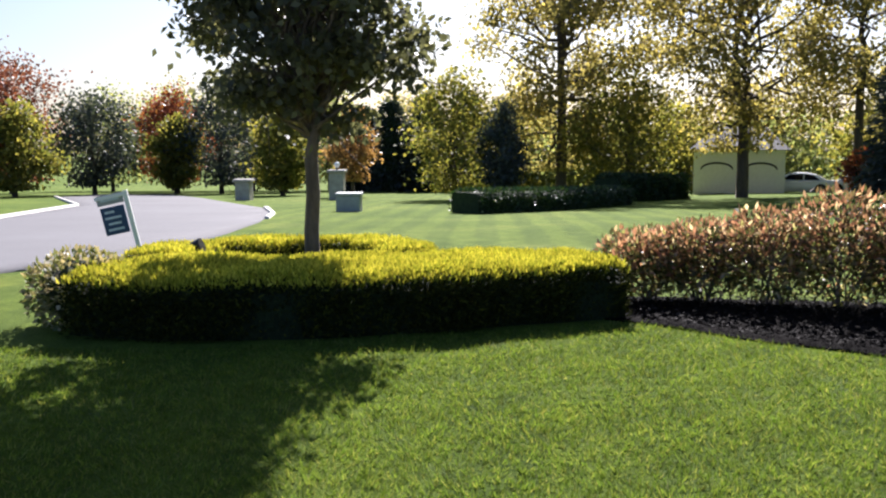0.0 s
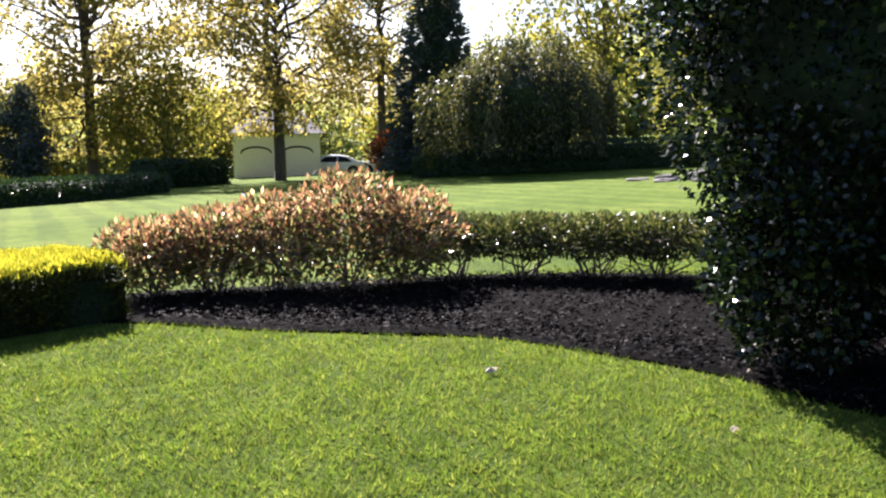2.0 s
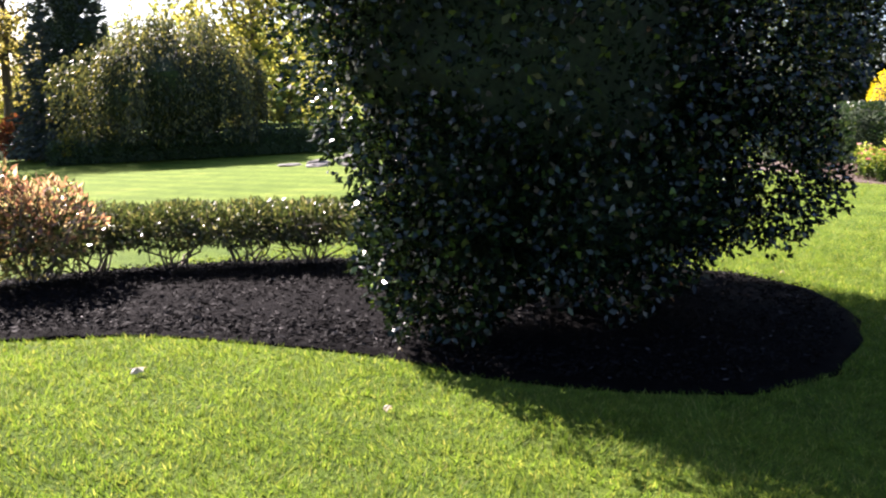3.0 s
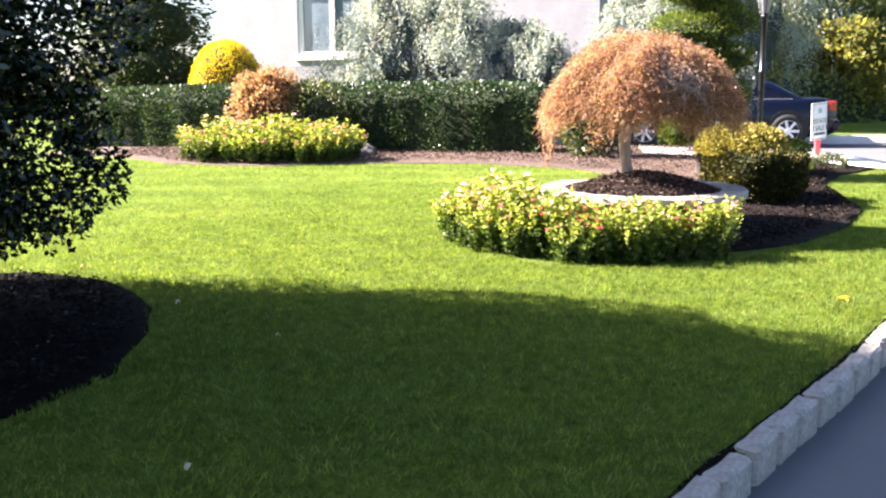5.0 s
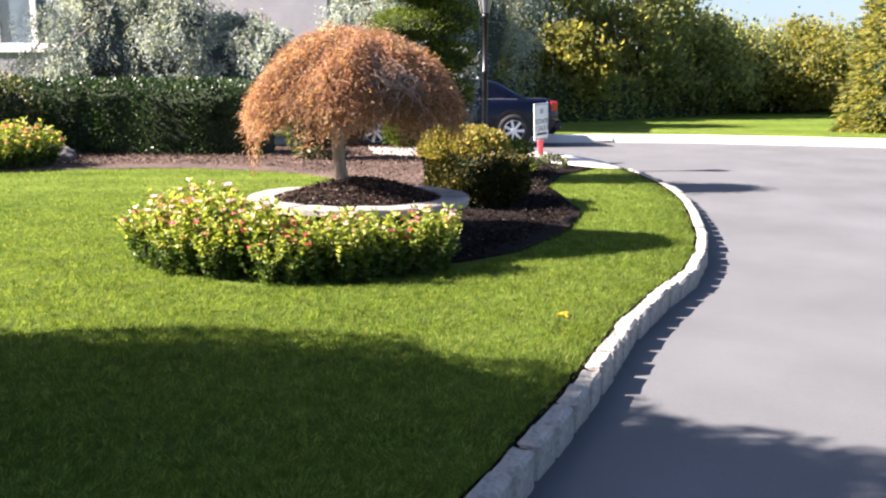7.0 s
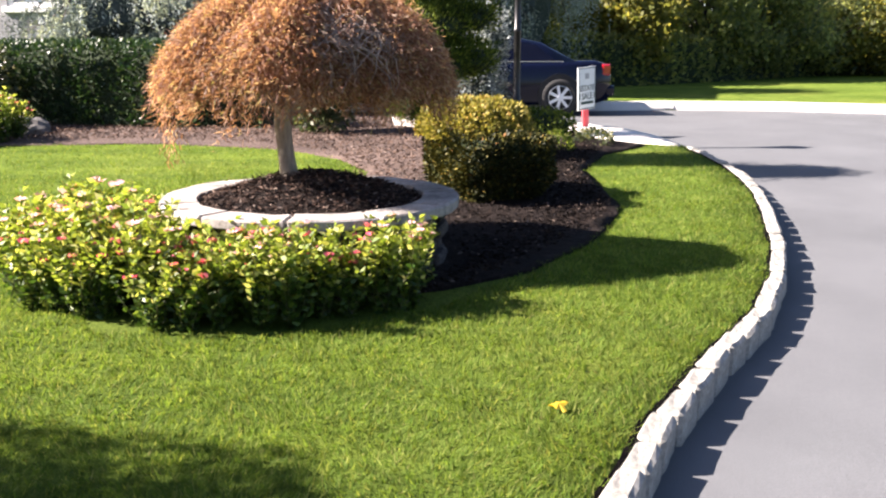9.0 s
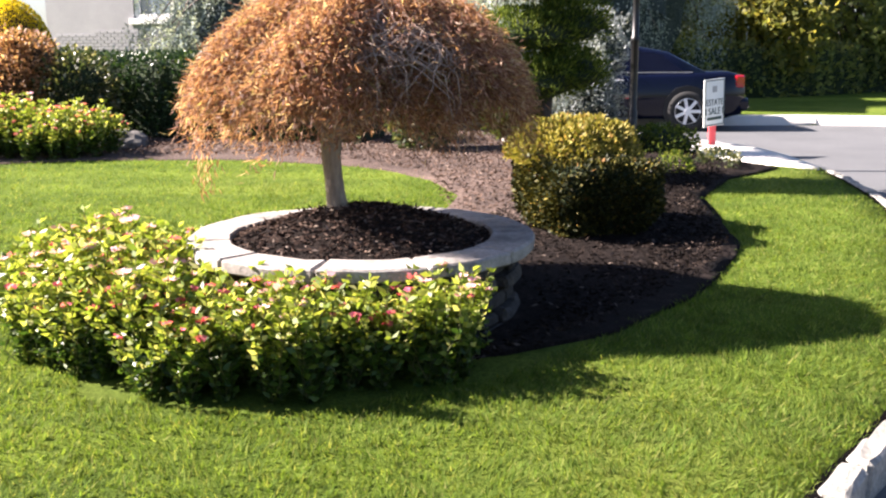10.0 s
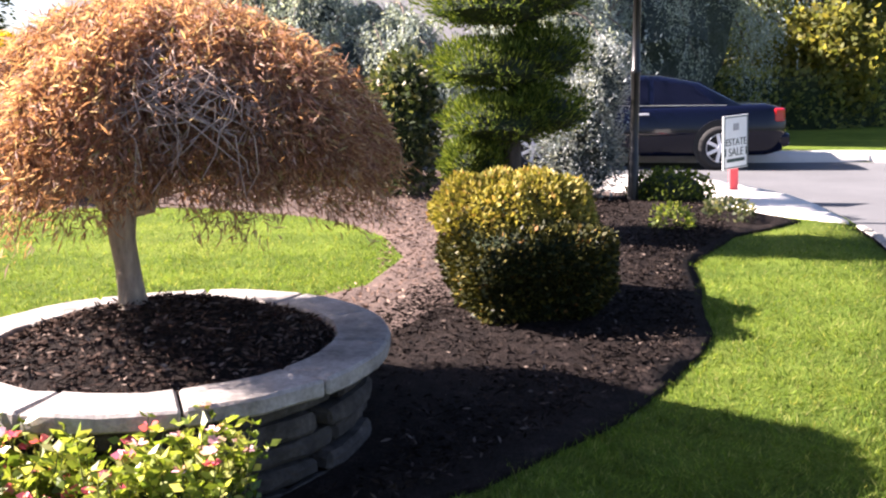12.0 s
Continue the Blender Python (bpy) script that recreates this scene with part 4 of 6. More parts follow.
def sedan(x, y, rz, paint, label, group=""):
    """Four-door sedan, nose towards +y, 4.8 m long."""
    z = H(x, y) - 0.125
    ob = thing("sedan_car", x, y, z, label, "car", group, rz)
    # lower body by stations along its length: y, half width, sill, belt
    st = [(-2.42, 0.70, 0.42, 0.72), (-2.36, 0.80, 0.28, 0.93), (-2.1, 0.88, 0.22, 0.99), (-1.4, 0.91, 0.2, 0.98), (-0.3, 0.92, 0.2, 0.95), (0.9, 0.92, 0.2, 0.93), (1.7, 0.90, 0.2, 0.85), (2.2, 0.84, 0.24, 0.72), (2.38, 0.72, 0.34, 0.58)]
    secs = []
    for yy, w, a, b2 in st:
        m = (a + b2) / 2
        half = [(w * 0.88, a), (w, a + 0.08), (w * 1.005, m), (w * 0.985, b2 - 0.1), (w * 0.93, b2 - 0.02), (w * 0.6, b2 + 0.015), (0, b2 + 0.025)]
        secs.append([(p, yy, q) for p, q in half] + [(-p, yy, q) for p, q in half[::-1][1:]])
    part("body", loft(secs), paint, ob)
    cab = [(-1.72, 0.62, 0.985), (-1.1, 0.60, 1.33), (-0.5, 0.60, 1.44), (0.1, 0.60, 1.45), (0.55, 0.60, 1.38), (1.25, 0.66, 0.96)]
    secs = []
    for yy, wt, zt in cab:
        zb = 0.93
        wb = 0.84
        wt2 = wb + (0.60 - wb) * (zt - zb) / 0.52
        half = [(wb, zb), (wb + (wt2 - wb) * 0.85, zb + (zt - zb) * 0.85), (wt2 * 0.93, zb + (zt - zb) * 0.97), (wt2 * 0.5, zt + 0.01), (0, zt + 0.015)]
        secs.append([(p, yy, q) for p, q in half] + [(-p, yy, q) for p, q in half[::-1][1:]])
    part("cabin", loft(secs), paint, ob)

    def side_x(zz):
        return 0.84 + (0.60 - 0.84) * (zz - 0.93) / 0.52
    for s in (-1, 1):
        for name, quad in (("rear_side_window", [(-1.35, 0.99), (-1.0, 1.27), (-0.42, 1.36), (-0.42, 0.985)]), ("front_side_window", [(-0.34, 0.985), (-0.34, 1.36), (0.45, 1.32), (0.98, 0.99)])):
            bm = bmesh.new()
            f = bm.faces.new([bm.verts.new((s * (side_x(q) + 0.008), p, q)) for p, q in quad])
            bmesh.ops.solidify(bm, geom=[f], thickness=0.006)
            part(name, bm, M_GLASS, ob)
        limb_part("window_trim", [[(s * (side_x(0.97) + 0.012), -1.5, 0.975, 0.005), (s * (side_x(0.97) + 0.012), 1.05, 0.972, 0.005)]], M_GREYBOX, ob, sides=6)
        part("tail_lamp", box(min(s * 0.7, s * 0.845), -2.37, 0.72, max(s * 0.7, s * 0.845), -2.2, 0.93, 0.035), M_TAIL, ob)
        part("head_lamp", box(min(s * 0.5, s * 0.8), 2.1, 0.58, max(s * 0.5, s * 0.8), 2.33, 0.70, 0.03), M_LANTERN, ob)
        part("mirror", box(min(s * 0.84, s * 1.0), 0.72, 0.94, max(s * 0.84, s * 1.0), 0.86, 1.07, 0.03), paint, ob)
        for dy in (-0.25, 0.55):
            part("door_handle", box(min(s * 0.9, s * 0.945), dy - 0.1, 0.83, max(s * 0.9, s * 0.945), dy + 0.1, 0.86, 0.008), M_CHROME, ob)
        for wy in (-1.42, 1.4):
            t = part("tyre", wheel_bm(0.335, 0.23), M_TYRE, ob)
            t.matrix_local = Matrix.Translation((s * 0.85, wy, 0.335)) @ Matrix.Rotation(radians(-90 if s < 0 else 90), 4, "Z")
            part("rim", rim_bm(0.225, 0.23), M_CHROME, t)
            bm = bmesh.new()
            bmesh.ops.create_cone(bm, segments=32, radius1=0.40, radius2=0.40, depth=0.012, cap_ends=True, matrix=Matrix.Translation((s * 0.922, wy, 0.36)) @ Matrix.Rotation(math.pi / 2, 4, "Y"))
            part("wheel_arch", bm, M_TYRE, ob)
    part("rear_bumper", box(-0.82, -2.47, 0.34, 0.82, -2.25, 0.56, 0.07), paint, ob)
    part("front_bumper", box(-0.8, 2.2, 0.28, 0.8, 2.42, 0.5, 0.07), paint, ob)
    part("rear_screen", loft([[(-0.62, -1.5, 1.105), (0.62, -1.5, 1.105)], [(-0.52, -1.12, 1.335), (0.52, -1.12, 1.335)]], False), M_GLASS, ob)
    part("windscreen", loft([[(-0.64, 1.2, 1.0), (0.64, 1.2, 1.0)], [(-0.54, 0.6, 1.385), (0.54, 0.6, 1.385)]], False), M_GLASS, ob)
    return ob


sedan(23.85, -2.24, 0, M_NAVY, "dark navy blue four-door sedan parked on the driveway").scale = (1.05, 1.05, 1.05)
sedan(20.9, 62.5, 68, M_WCAR, "white sedan parked near the garage", "parked white cars")
sedan(24.4, 61.5, 75, M_WCAR, "white sedan parked behind a tree", "parked white cars")

tree("plane_tree", 14.3, 51.0, 15, 3.4, 6.0, 0.34, L_PLANE, "large plane tree with thin yellowing leaves", n=14000, size=0.27, seed=11, clumps=46, gap=0.31, fork=3.0, group="thin-leaved plane trees", rise=0.66)
tree("plane_tree", 5.2, 56.0, 16, 2.4, 5.2, 0.36, L_PLANE, "large plane tree with thin yellowing leaves", n=14000, size=0.29, seed=12, clumps=46, gap=0.33, fork=4.5, group="thin-leaved plane trees", rise=0.66)
tree("plane_tree", 19.4, 49.0, 13, 4.0, 4.2, 0.24, L_PLANE, "tall plane tree with sparse leaves", n=6500, size=0.25, seed=13, clumps=32, gap=0.33, fork=5.5, group="thin-leaved plane trees", rise=0.66)
tree("golden_tree", -0.8, 52.0, 6.6, 0.8, 2.6, 0.14, L_WOODY, "smaller tree with golden yellow-green leaves", n=4500, size=0.26, seed=14, clumps=30, gap=0.5)
tree("golden_tree", 8.8, 53.5, 6.4, 0.8, 3.2, 0.16, L_WOODY, "smaller tree with golden yellow-green leaves", n=6000, size=0.26, seed=15, clumps=34, gap=0.5)
tree("dark_evergreen", 1.7, 50.0, 4.5, 0.4, 1.05, 0.1, L_DARK, "upright dark green evergreen tree", n=5000, size=0.2, seed=16, clumps=30, gap=0.7)
tree("copper_tree", -7.6, 60.0, 4.8, 1.5, 1.5, 0.12, L_COPPER, "small tree with coppery tan leaves", n=3200, size=0.24, seed=17, clumps=20, gap=0.55)
for i, (x, y, h, r) in enumerate([(-4.5, 84, 8.5, 2.4), (-1.0, 86, 9, 2.6), (2.5, 88, 8.5, 2.5), (-7.6, 84, 8, 2.2), (-10.2, 85, 7.6, 2.2), (6.5, 90, 8.5, 2.6)]):
    conifer("screen_conifer", x, y, h, r, L_DARK, "tall dark screening conifer", 3200, 0.5, 60 + i, power=0.45, group="row of screening conifers")
ROADSIDE = [(-36, 92, 8.6, 4.6, L_WOOD, "broad green tree far along the road"), (-29, 90, 8.8, 4.4, L_WOOD, "broad green tree far along the road"), (-22, 92, 8.4, 4.4, L_DARK, "rounded dark green tree"), (-14.5, 92, 8.4, 4.2, L_WOOD, "broad green tree far along the road"), (-33, 61, 9.0, 3.4, L_MAROON, "autumn tree with maroon leaves"), (-29.5, 60, 5.4, 2.4, L_WOODY, "broad tree with yellow-green leaves"), (-28.5, 70, 6.8, 3.1, L_DARK, "rounded dark green tree"), (-25.2, 79, 8.0, 2.8, L_AUTUMN, "autumn tree with orange-red leaves"), (-23.6, 74, 5.6, 1.8, L_WOODY, "broad tree with yellow-green leaves"), (-20.3, 75, 7.8, 3.2, L_DARK, "rounded dark green tree"), (-16.6, 82, 7.4, 2.6, L_DARK, "rounded dark green tree"), (-13.4, 66, 5.2, 2.1, L_WOODY, "broad tree with yellow-green leaves"), (-38, 76, 10, 4.5, L_MAROON, "autumn tree with maroon leaves"), (-31, 95, 9.5, 4, L_PLANE, "tall thin-leaved distant tree"), (-24, 100, 10, 4.5, L_PLANE, "tall thin-leaved distant tree"), (-16, 102, 9.5, 4.5, L_PLANE, "tall thin-leaved distant tree"), (-8, 104, 10, 4.5, L_PLANE, "tall thin-leaved distant tree")]
for i, (x, y, h, r, m, lab) in enumerate(ROADSIDE):
    tree("roadside_tree", x, y, h, h * 0.16 if m is not L_PLANE else 4, r, 0.2, m, lab, n=5200 if m is not L_PLANE else 2400, size=0.32, seed=80 + i, clumps=20, gap=0.56, group="trees along the road")
for i, (x, y, h, r, m) in enumerate([(9, 74, 5.4, 4.5, L_WOOD), (15, 72, 5.6, 4.5, L_WOODY), (23, 75, 5.4, 4.5, L_WOOD), (28, 64, 5, 4.0, L_WOODY), (33, 58, 5.5, 4.5, L_WOOD), (3, 78, 5.6, 4.5, L_WOODY), (38, 52, 5.5, 4.5, L_WOOD), (26, 54, 4.4, 2.6, L_WOODY)]):
    tree("woodland_tree", x, y, h, 0.6, r, 0.2, m, "leafy woodland tree behind the lawn", n=4400, size=0.44, seed=110 + i, clumps=36, gap=0.62, group="woodland behind the lawn")


def low_hedge(name, line, half, h, leaf, label, n, size, top=0.4):
    ob = thing(name, 0, 0, 0, label, "hedge")
    P, N = strip_points(n, line, half, h, top=top)
    leaves("foliage", P, scatter_dirs(N, 0.6, 0.2), size, size * 0.55, leaf, ob)
    strip_core("inner_foliage", line, half * 0.88, h * 0.9, M_CORE, ob)
    return ob


low_hedge("lawn_bed_hedge", [(0.2, 31.5), (2.5, 34), (5.0, 38.5), (6.6, 42)], 0.7, 0.75, L_HEDGE, "low dark green hedge across the far lawn", 7000, 0.13)
low_hedge("garage_shrub_row", [(6.8, 47.5), (9.2, 50.5), (11.2, 52.3)], 0.8, 1.3, L_HEDGE, "row of dark shrubs beside the garage", 6000, 0.16)
low_hedge("dark_lawn_hedge", [(17.2, 38), (18.2, 35.2), (20, 31.2), (22.2, 27.4), (23.5, 25)], 0.8, 0.95, L_HEDGE, "long dark clipped hedge under the weeping tree", 9000, 0.12)


def weeping_tree(name, x, y, h, r, leaf, label, n, size, seed, strand=1.6, core=M_CORE, fuzz=0.35):
    """Domed crown of hanging strands."""
    global rng
    keep, rng = rng, np.random.default_rng(seed)
    z = H(x, y)
    ob = thing(name, x, y, z, label, "weeping tree")
    limbs = [bend((0, 0, -0.1), (0.1, 0, h * 0.62), r * 0.07, r * 0.05, 0.03)]
    for i in range(12):
        a = 2.4 * i
        limbs.append(bend((0.1, 0, h * 0.55), (math.cos(a) * r * 0.8, math.sin(a) * r * 0.8, h * rng.uniform(0.6, 0.85)), r * 0.03, r * 0.008, 0.1, 6, h * 0.1))
    limb_part("trunk", limbs[:1], M_BARKD, ob, sides=8)
    limb_part("limb", limbs[1:], M_BARKD, ob, sides=5)
    ns = n // 26
    a = rng.random(ns) * 2 * np.pi
    q = np.sqrt(rng.uniform(0.02, 1, ns))
    lump = 1 + 0.14 * np.sin(3 * a + seed) + 0.1 * np.sin(7 * a) + 0.07 * np.sin(13 * a + 2)
    x0, y0 = np.cos(a) * q * r * lump, np.sin(a) * q * r * lump
    z0 = h * (1 - 0.42 * q**2.2) * (1 + 0.09 * np.sin(5 * a + 6 * q + seed)) + rng.normal(size=ns) * 0.04 * h
    ln = np.minimum(strand * rng.uniform(0.5, 1.3, ns), z0 - h * 0.16)
    k = np.repeat(np.arange(ns), 26)
    t = np.tile(np.linspace(0, 1, 26), ns)
    P = np.column_stack([x0[k] * (1 + 0.06 * t), y0[k] * (1 + 0.06 * t), z0[k] - ln[k] * t]) + rng.normal(size=(len(k), 3)) * size * fuzz
    A = np.column_stack([np.cos(a)[k] * 0.3, np.sin(a)[k] * 0.3, -np.ones(len(k))]) + rng.normal(size=(len(k), 3)) * 0.45
    leaves("crown", P, A, size, size * 0.4, leaf, ob)
    if core:
        core_mesh("inner_crown", [(0, 0, h * 0.52, r * 0.85, r * 0.85, h * 0.36)], 0.95, core, ob)
    rng = keep
    return ob


weeping_tree("weeping_beech", 19.4, 33.0, 5.0, 3.35, L_WEEP, "broad dark weeping tree over a hedge", 36000, 0.17, 31, 2.4)
weeping_tree("weeping_birch", 22.6, 26.0, 5.0, 1.9, L_WOODY, "yellow-green weeping tree on the lawn", 9000, 0.16, 32, 2.0, core=None)
conifer("blue_conifer", 19.3, 41.5, 9.0, 2.3, L_DARK, "tall dark blue-green conifer", 9000, 0.32, 33, power=0.5)
tree("pale_tree", 27.5, 40.0, 10, 3.0, 3.8, 0.2, L_WOODY, "pale yellow-green tree behind the weeping tree", n=5000, size=0.3, seed=34, clumps=32, gap=0.55)
shrub("maroon_shrub", 19.0, 45.0, [(0, 0, 0.9, 1.8, 1.2, 1.1)], L_AUTUMN, "dark reddish shrub near the parked cars", 2500, 0.2, core=M_CORE)
shrub("light_shrub", 17.8, 36.9, [(0, 0, 0.7, 1.1, 0.8, 0.8)], L_WOODY, "pale green rounded shrub at the hedge end", 2000, 0.15, core=M_CORE)


def rock(x, y, sx, sy, sz, seed, mat=None, label="flat grey garden rock", z=None, group="garden rocks"):
    bm = bmesh.new()
    bmesh.ops.create_icosphere(bm, subdivisions=3, radius=1)
    for v in bm.verts:
        k = 1 + 0.28 * noise.noise(v.co * 1.5 + Vector((seed, 0, 0))) + 0.1 * noise.noise(v.co * 4 + Vector((seed, 5, 0)))
        v.co = Vector((v.co.x * sx * k, v.co.y * sy * k, max(-0.4, v.co.z) * sz * k))
    ob = part("rock", bm, mat or M_CAP, None)
    ob.location = (x, y, (H(x, y) if z is None else z) + sz * 0.25)
    return tagged(ob, label, "rock", group)


for i, (x, y, a, b2, c) in enumerate([(17.9, 23.8, 0.4, 0.3, 0.06), (18.3, 23.0, 0.4, 0.3, 0.12), (17.8, 22.4, 0.35, 0.3, 0.08), (18.6, 22.0, 0.42, 0.38, 0.22), (18.2, 21.3, 0.36, 0.35, 0.16)]):
    rock(x, y, a, b2, c, i, M_ROCK)


# ---- side garden: hedge, house, specimen plants ----
low_hedge("long_clipped_hedge", [(21.9, 10.8), (20.95, 8.2), (20.1, 5.4), (19.4, 3.0), (19.1, 1.3)], 0.6, 1.22, L_HEDGE, "long dark green clipped hedge with a flat top", 30000, 0.07, top=0.35)


def house():
    """Pale painted-brick house front; the window goes through the wall."""
    ob = thing("house", 27.5, 3.0, H(27.5, 3.0), "white painted-brick house behind the hedge", "house", "", -16)
    wx, y0, y1, top = 0.0, -3.0, 8.5, 5.6
    a0, a1, b0, b1 = 3.6, 5.82, 2.12, 3.9
    bm = bmesh.new()
    for (p, q, r, s) in ((y0, -0.3, a0, top), (a1, -0.3, y1, top), (a0, -0.3, a1, b0), (a0, b1, a1, top)):
        box_bm(bm, wx, p, q, wx + 0.3, r, s)
    part("wall", bm, M_BRICKW, ob)
    bm = bmesh.new()
    box_bm(bm, 0.3, y1 - 0.3, -0.3, 9, y1, top)
    box_bm(bm, 0.3, y0, -0.3, 9, y0 + 0.3, top)
    box_bm(bm, 8.7, y0 + 0.3, -0.3, 9, y1 - 0.3, top)
    part("side_wall", bm, M_BRICKW, ob)
    bm = bmesh.new()
    for x, y, z in ((-0.5, y0 - 0.5, top), (-0.5, y1 + 0.5, top), (9.5, y1 + 0.5, top), (9.5, y0 - 0.5, top), (4.5, y0 + 3, top + 3), (4.5, y1 - 3, top + 3)):
        bm.verts.new((x, y, z))
    bm.verts.ensure_lookup_table()
    for f in ((1, 0, 4, 5), (2, 1, 5), (3, 2, 5, 4), (0, 3, 4), (0, 1, 2, 3)):
        bm.faces.new([bm.verts[i] for i in f])
    part("roof", bm, M_SHINGLE, ob)
    mid = (a0 + a1) / 2
    fr = part("window", box(0.04, a0 + 0.1, b0, 0.14, a1 - 0.1, b0 + 0.1), M_WHITE, ob)
    for q in ((a0, b0, a0 + 0.1, b1), (a1 - 0.1, b0, a1, b1), (a0 + 0.1, b1 - 0.1, a1 - 0.1, b1), (mid - 0.07, b0 + 0.1, mid + 0.07, b1 - 0.1), (a0 + 0.1, b0 + 0.1, a0 + 0.14, b1 - 0.1), (a1 - 0.14, b0 + 0.1, a1 - 0.1, b1 - 0.1)):
        part("window_frame", box(0.04, q[0], q[1], 0.14, q[2], q[3]), M_WHITE, fr)
    part("pane", box(0.1, a0 + 0.1, b0 + 0.1, 0.115, a1 - 0.1, b1 - 0.1), M_WINGLASS, fr)
    part("sill", box(-0.07, a0 - 0.1, b0 - 0.14, 0.03, a1 + 0.1, b0 - 0.003, 0.01), M_WHITE, fr)
    part("interior_blind", box(0.125, a0 + 0.1, b0 + 0.3, 0.21, a1 - 0.1, b1 - 0.1), M_WHITE, fr)
    n = 0
    mesh = None
    for row in range(26):
        z = -0.1 + row * 0.078
        for c in range(28):
            y = 3.2 + c * 0.215 + (0.107 if row % 2 else 0)
            if y + 0.2 > 8.45 or n >= 300 or (a0 - 0.15 < y + 0.1 < a1 + 0.15 and z > b0 - 0.22) or row < 12:
                continue
            if mesh is None:
                bm = box(-0.012, 0, 0, 0.0, 0.2, 0.066, 0.004)
                mesh = bpy.data.meshes.new("brick")
                bm.to_mesh(mesh)
                bm.free()
                mesh.materials.append(M_BRICKW)
            b = new("brick", mesh)
            b.parent = ob
            b.location = (rng.uniform(-0.003, 0.0), y, z)
            n += 1


house()
shrub("golden_ball_shrub", 22.6, 8.4, [(0, 0, 1.15, 0.82, 0.82, 1.1)], L_YEW, "bright yellow clipped dome-shaped shrub", 14000, 0.05, 0.5, core=M_COREB, shrink=0.93, depth=0.1, lump=0.02)
conifer("broad_arborvitae", 24.2, 11.0, 6.5, 1.75, L_ARBOR, "tall dense olive-green arborvitae", 15000, 0.14, 41, power=0.28)
shrub("coppery_shrub", 18.7, 6.3, [(0, 0.05, 0.75, 0.5, 0.55, 0.72), (0.1, -0.35, 1.15, 0.28, 0.3, 0.4), (0, 0.3, 1.05, 0.3, 0.28, 0.42), (0, -0.1, 1.3, 0.2, 0.2, 0.3)], L_BROWN, "coppery brown shrub in front of the hedge", 5600, 0.07, core=M_COREB, shrink=0.5, depth=0.7, lump=0.35, stems=8)
shrub("rose_shrub", 18.9, 5.45, [(0, 0, 0.75, 0.5, 0.6, 0.6)], L_PRIVET, "dark loose-leaved shrub in front of the hedge", 2600, 0.07, core=M_CORE, shrink=0.6, depth=0.6, stems=8)


def weeping_cedar(x, y, h, r, label, seed, strands, limbs, core=0.0):
    """Arching limbs, each with a ragged curtain of hanging needle strands."""
    global rng
    keep, rng = rng, np.random.default_rng(seed)
    ob = thing("weeping_blue_cedar", x, y, H(x, y), label, "weeping tree")
    limb_part("trunk", [bend((0, 0, -0.1), (0.1, 0.1, h * 0.8), r * 0.07, r * 0.03, 0.05, 6)], M_BARKD, ob, sides=8)
    arcs, S = [], []
    for i in range(limbs):
        a = 2.4 * i + rng.uniform(-0.3, 0.3)
        z0 = h * (0.35 + 0.5 * (i + 0.5) / limbs)
        reach = r * rng.uniform(0.6, 1.1) * (1.15 - 0.5 * (i / limbs) ** 2)
        rise = h * rng.uniform(0.08, 0.2)
        drop = h * rng.uniform(0.02, 0.22)
        p = []
        for t in np.linspace(0, 1, 9):
            w = a + 0.25 * math.sin(3 * t + i)
            p.append((math.cos(w) * reach * t, math.sin(w) * reach * t, z0 + rise * math.sin(math.pi * min(1, t * 1.1)) - drop * t * t, r * 0.022 * (1.1 - t)))
        arcs.append(p)
    limb_part("limb", arcs, M_BARK, ob, sides=5)
    A0 = np.array(arcs)
    li = rng.integers(0, limbs, strands)
    t = 1 - 0.85 * rng.random(strands) ** 1.3
    f = t * 8
    k = np.minimum(f.astype(int), 7)
    base = A0[li, k, :3] + (A0[li, k + 1, :3] - A0[li, k, :3]) * (f - k)[:, None]
    base += rng.normal(size=(strands, 3)) * np.array([0.07, 0.07, 0.03]) * r * (0.5 + t[:, None])
    ln = np.minimum(h * rng.uniform(0.06, 0.3, strands) * (0.4 + 0.6 * rng.random(limbs)[li]), base[:, 2] - 0.25)
    ln = np.maximum(ln, 0.08)
    m = 12
    kk = np.repeat(np.arange(strands), m)
    u = np.tile(np.linspace(0, 1, m), strands)
    sway = rng.normal(size=(strands, 2)) * 0.12
    P = base[kk] + np.column_stack([sway[kk] * (u * ln[kk])[:, None], -u * ln[kk]]) + rng.normal(size=(len(kk), 3)) * 0.018
    A = rng.normal(size=(len(kk), 3)) * 0.7 + np.array([0, 0, -0.6])
    leaves("crown", P, A, 0.095, 0.027, L_CEDAR, ob)
    if core:
        core_mesh("inner_crown", [(0, 0, h * 0.45, r * core, r * core, h * 0.38)], 0.95, M_COREC, ob, 0.3)
    rng = keep
    return ob


weeping_cedar(24.9, 4.3, 4.7, 2.3, "weeping blue cedar draped before the house", 42, 5300, 40, 0.62)
weeping_cedar(24.2, 1.9, 2.85, 1.7, "low mound of weeping blue cedar beside the hedge", 43, 3200, 28, 0.66)
weeping_cedar(24.6, -0.9, 3.6, 1.7, "weeping blue cedar mound behind the juniper", 45, 3200, 28, 0.6)
weeping_cedar(30.2, -3.6, 6.6, 2.5, "tall weeping blue cedar beyond the car", 44, 4300, 40, 0.5)


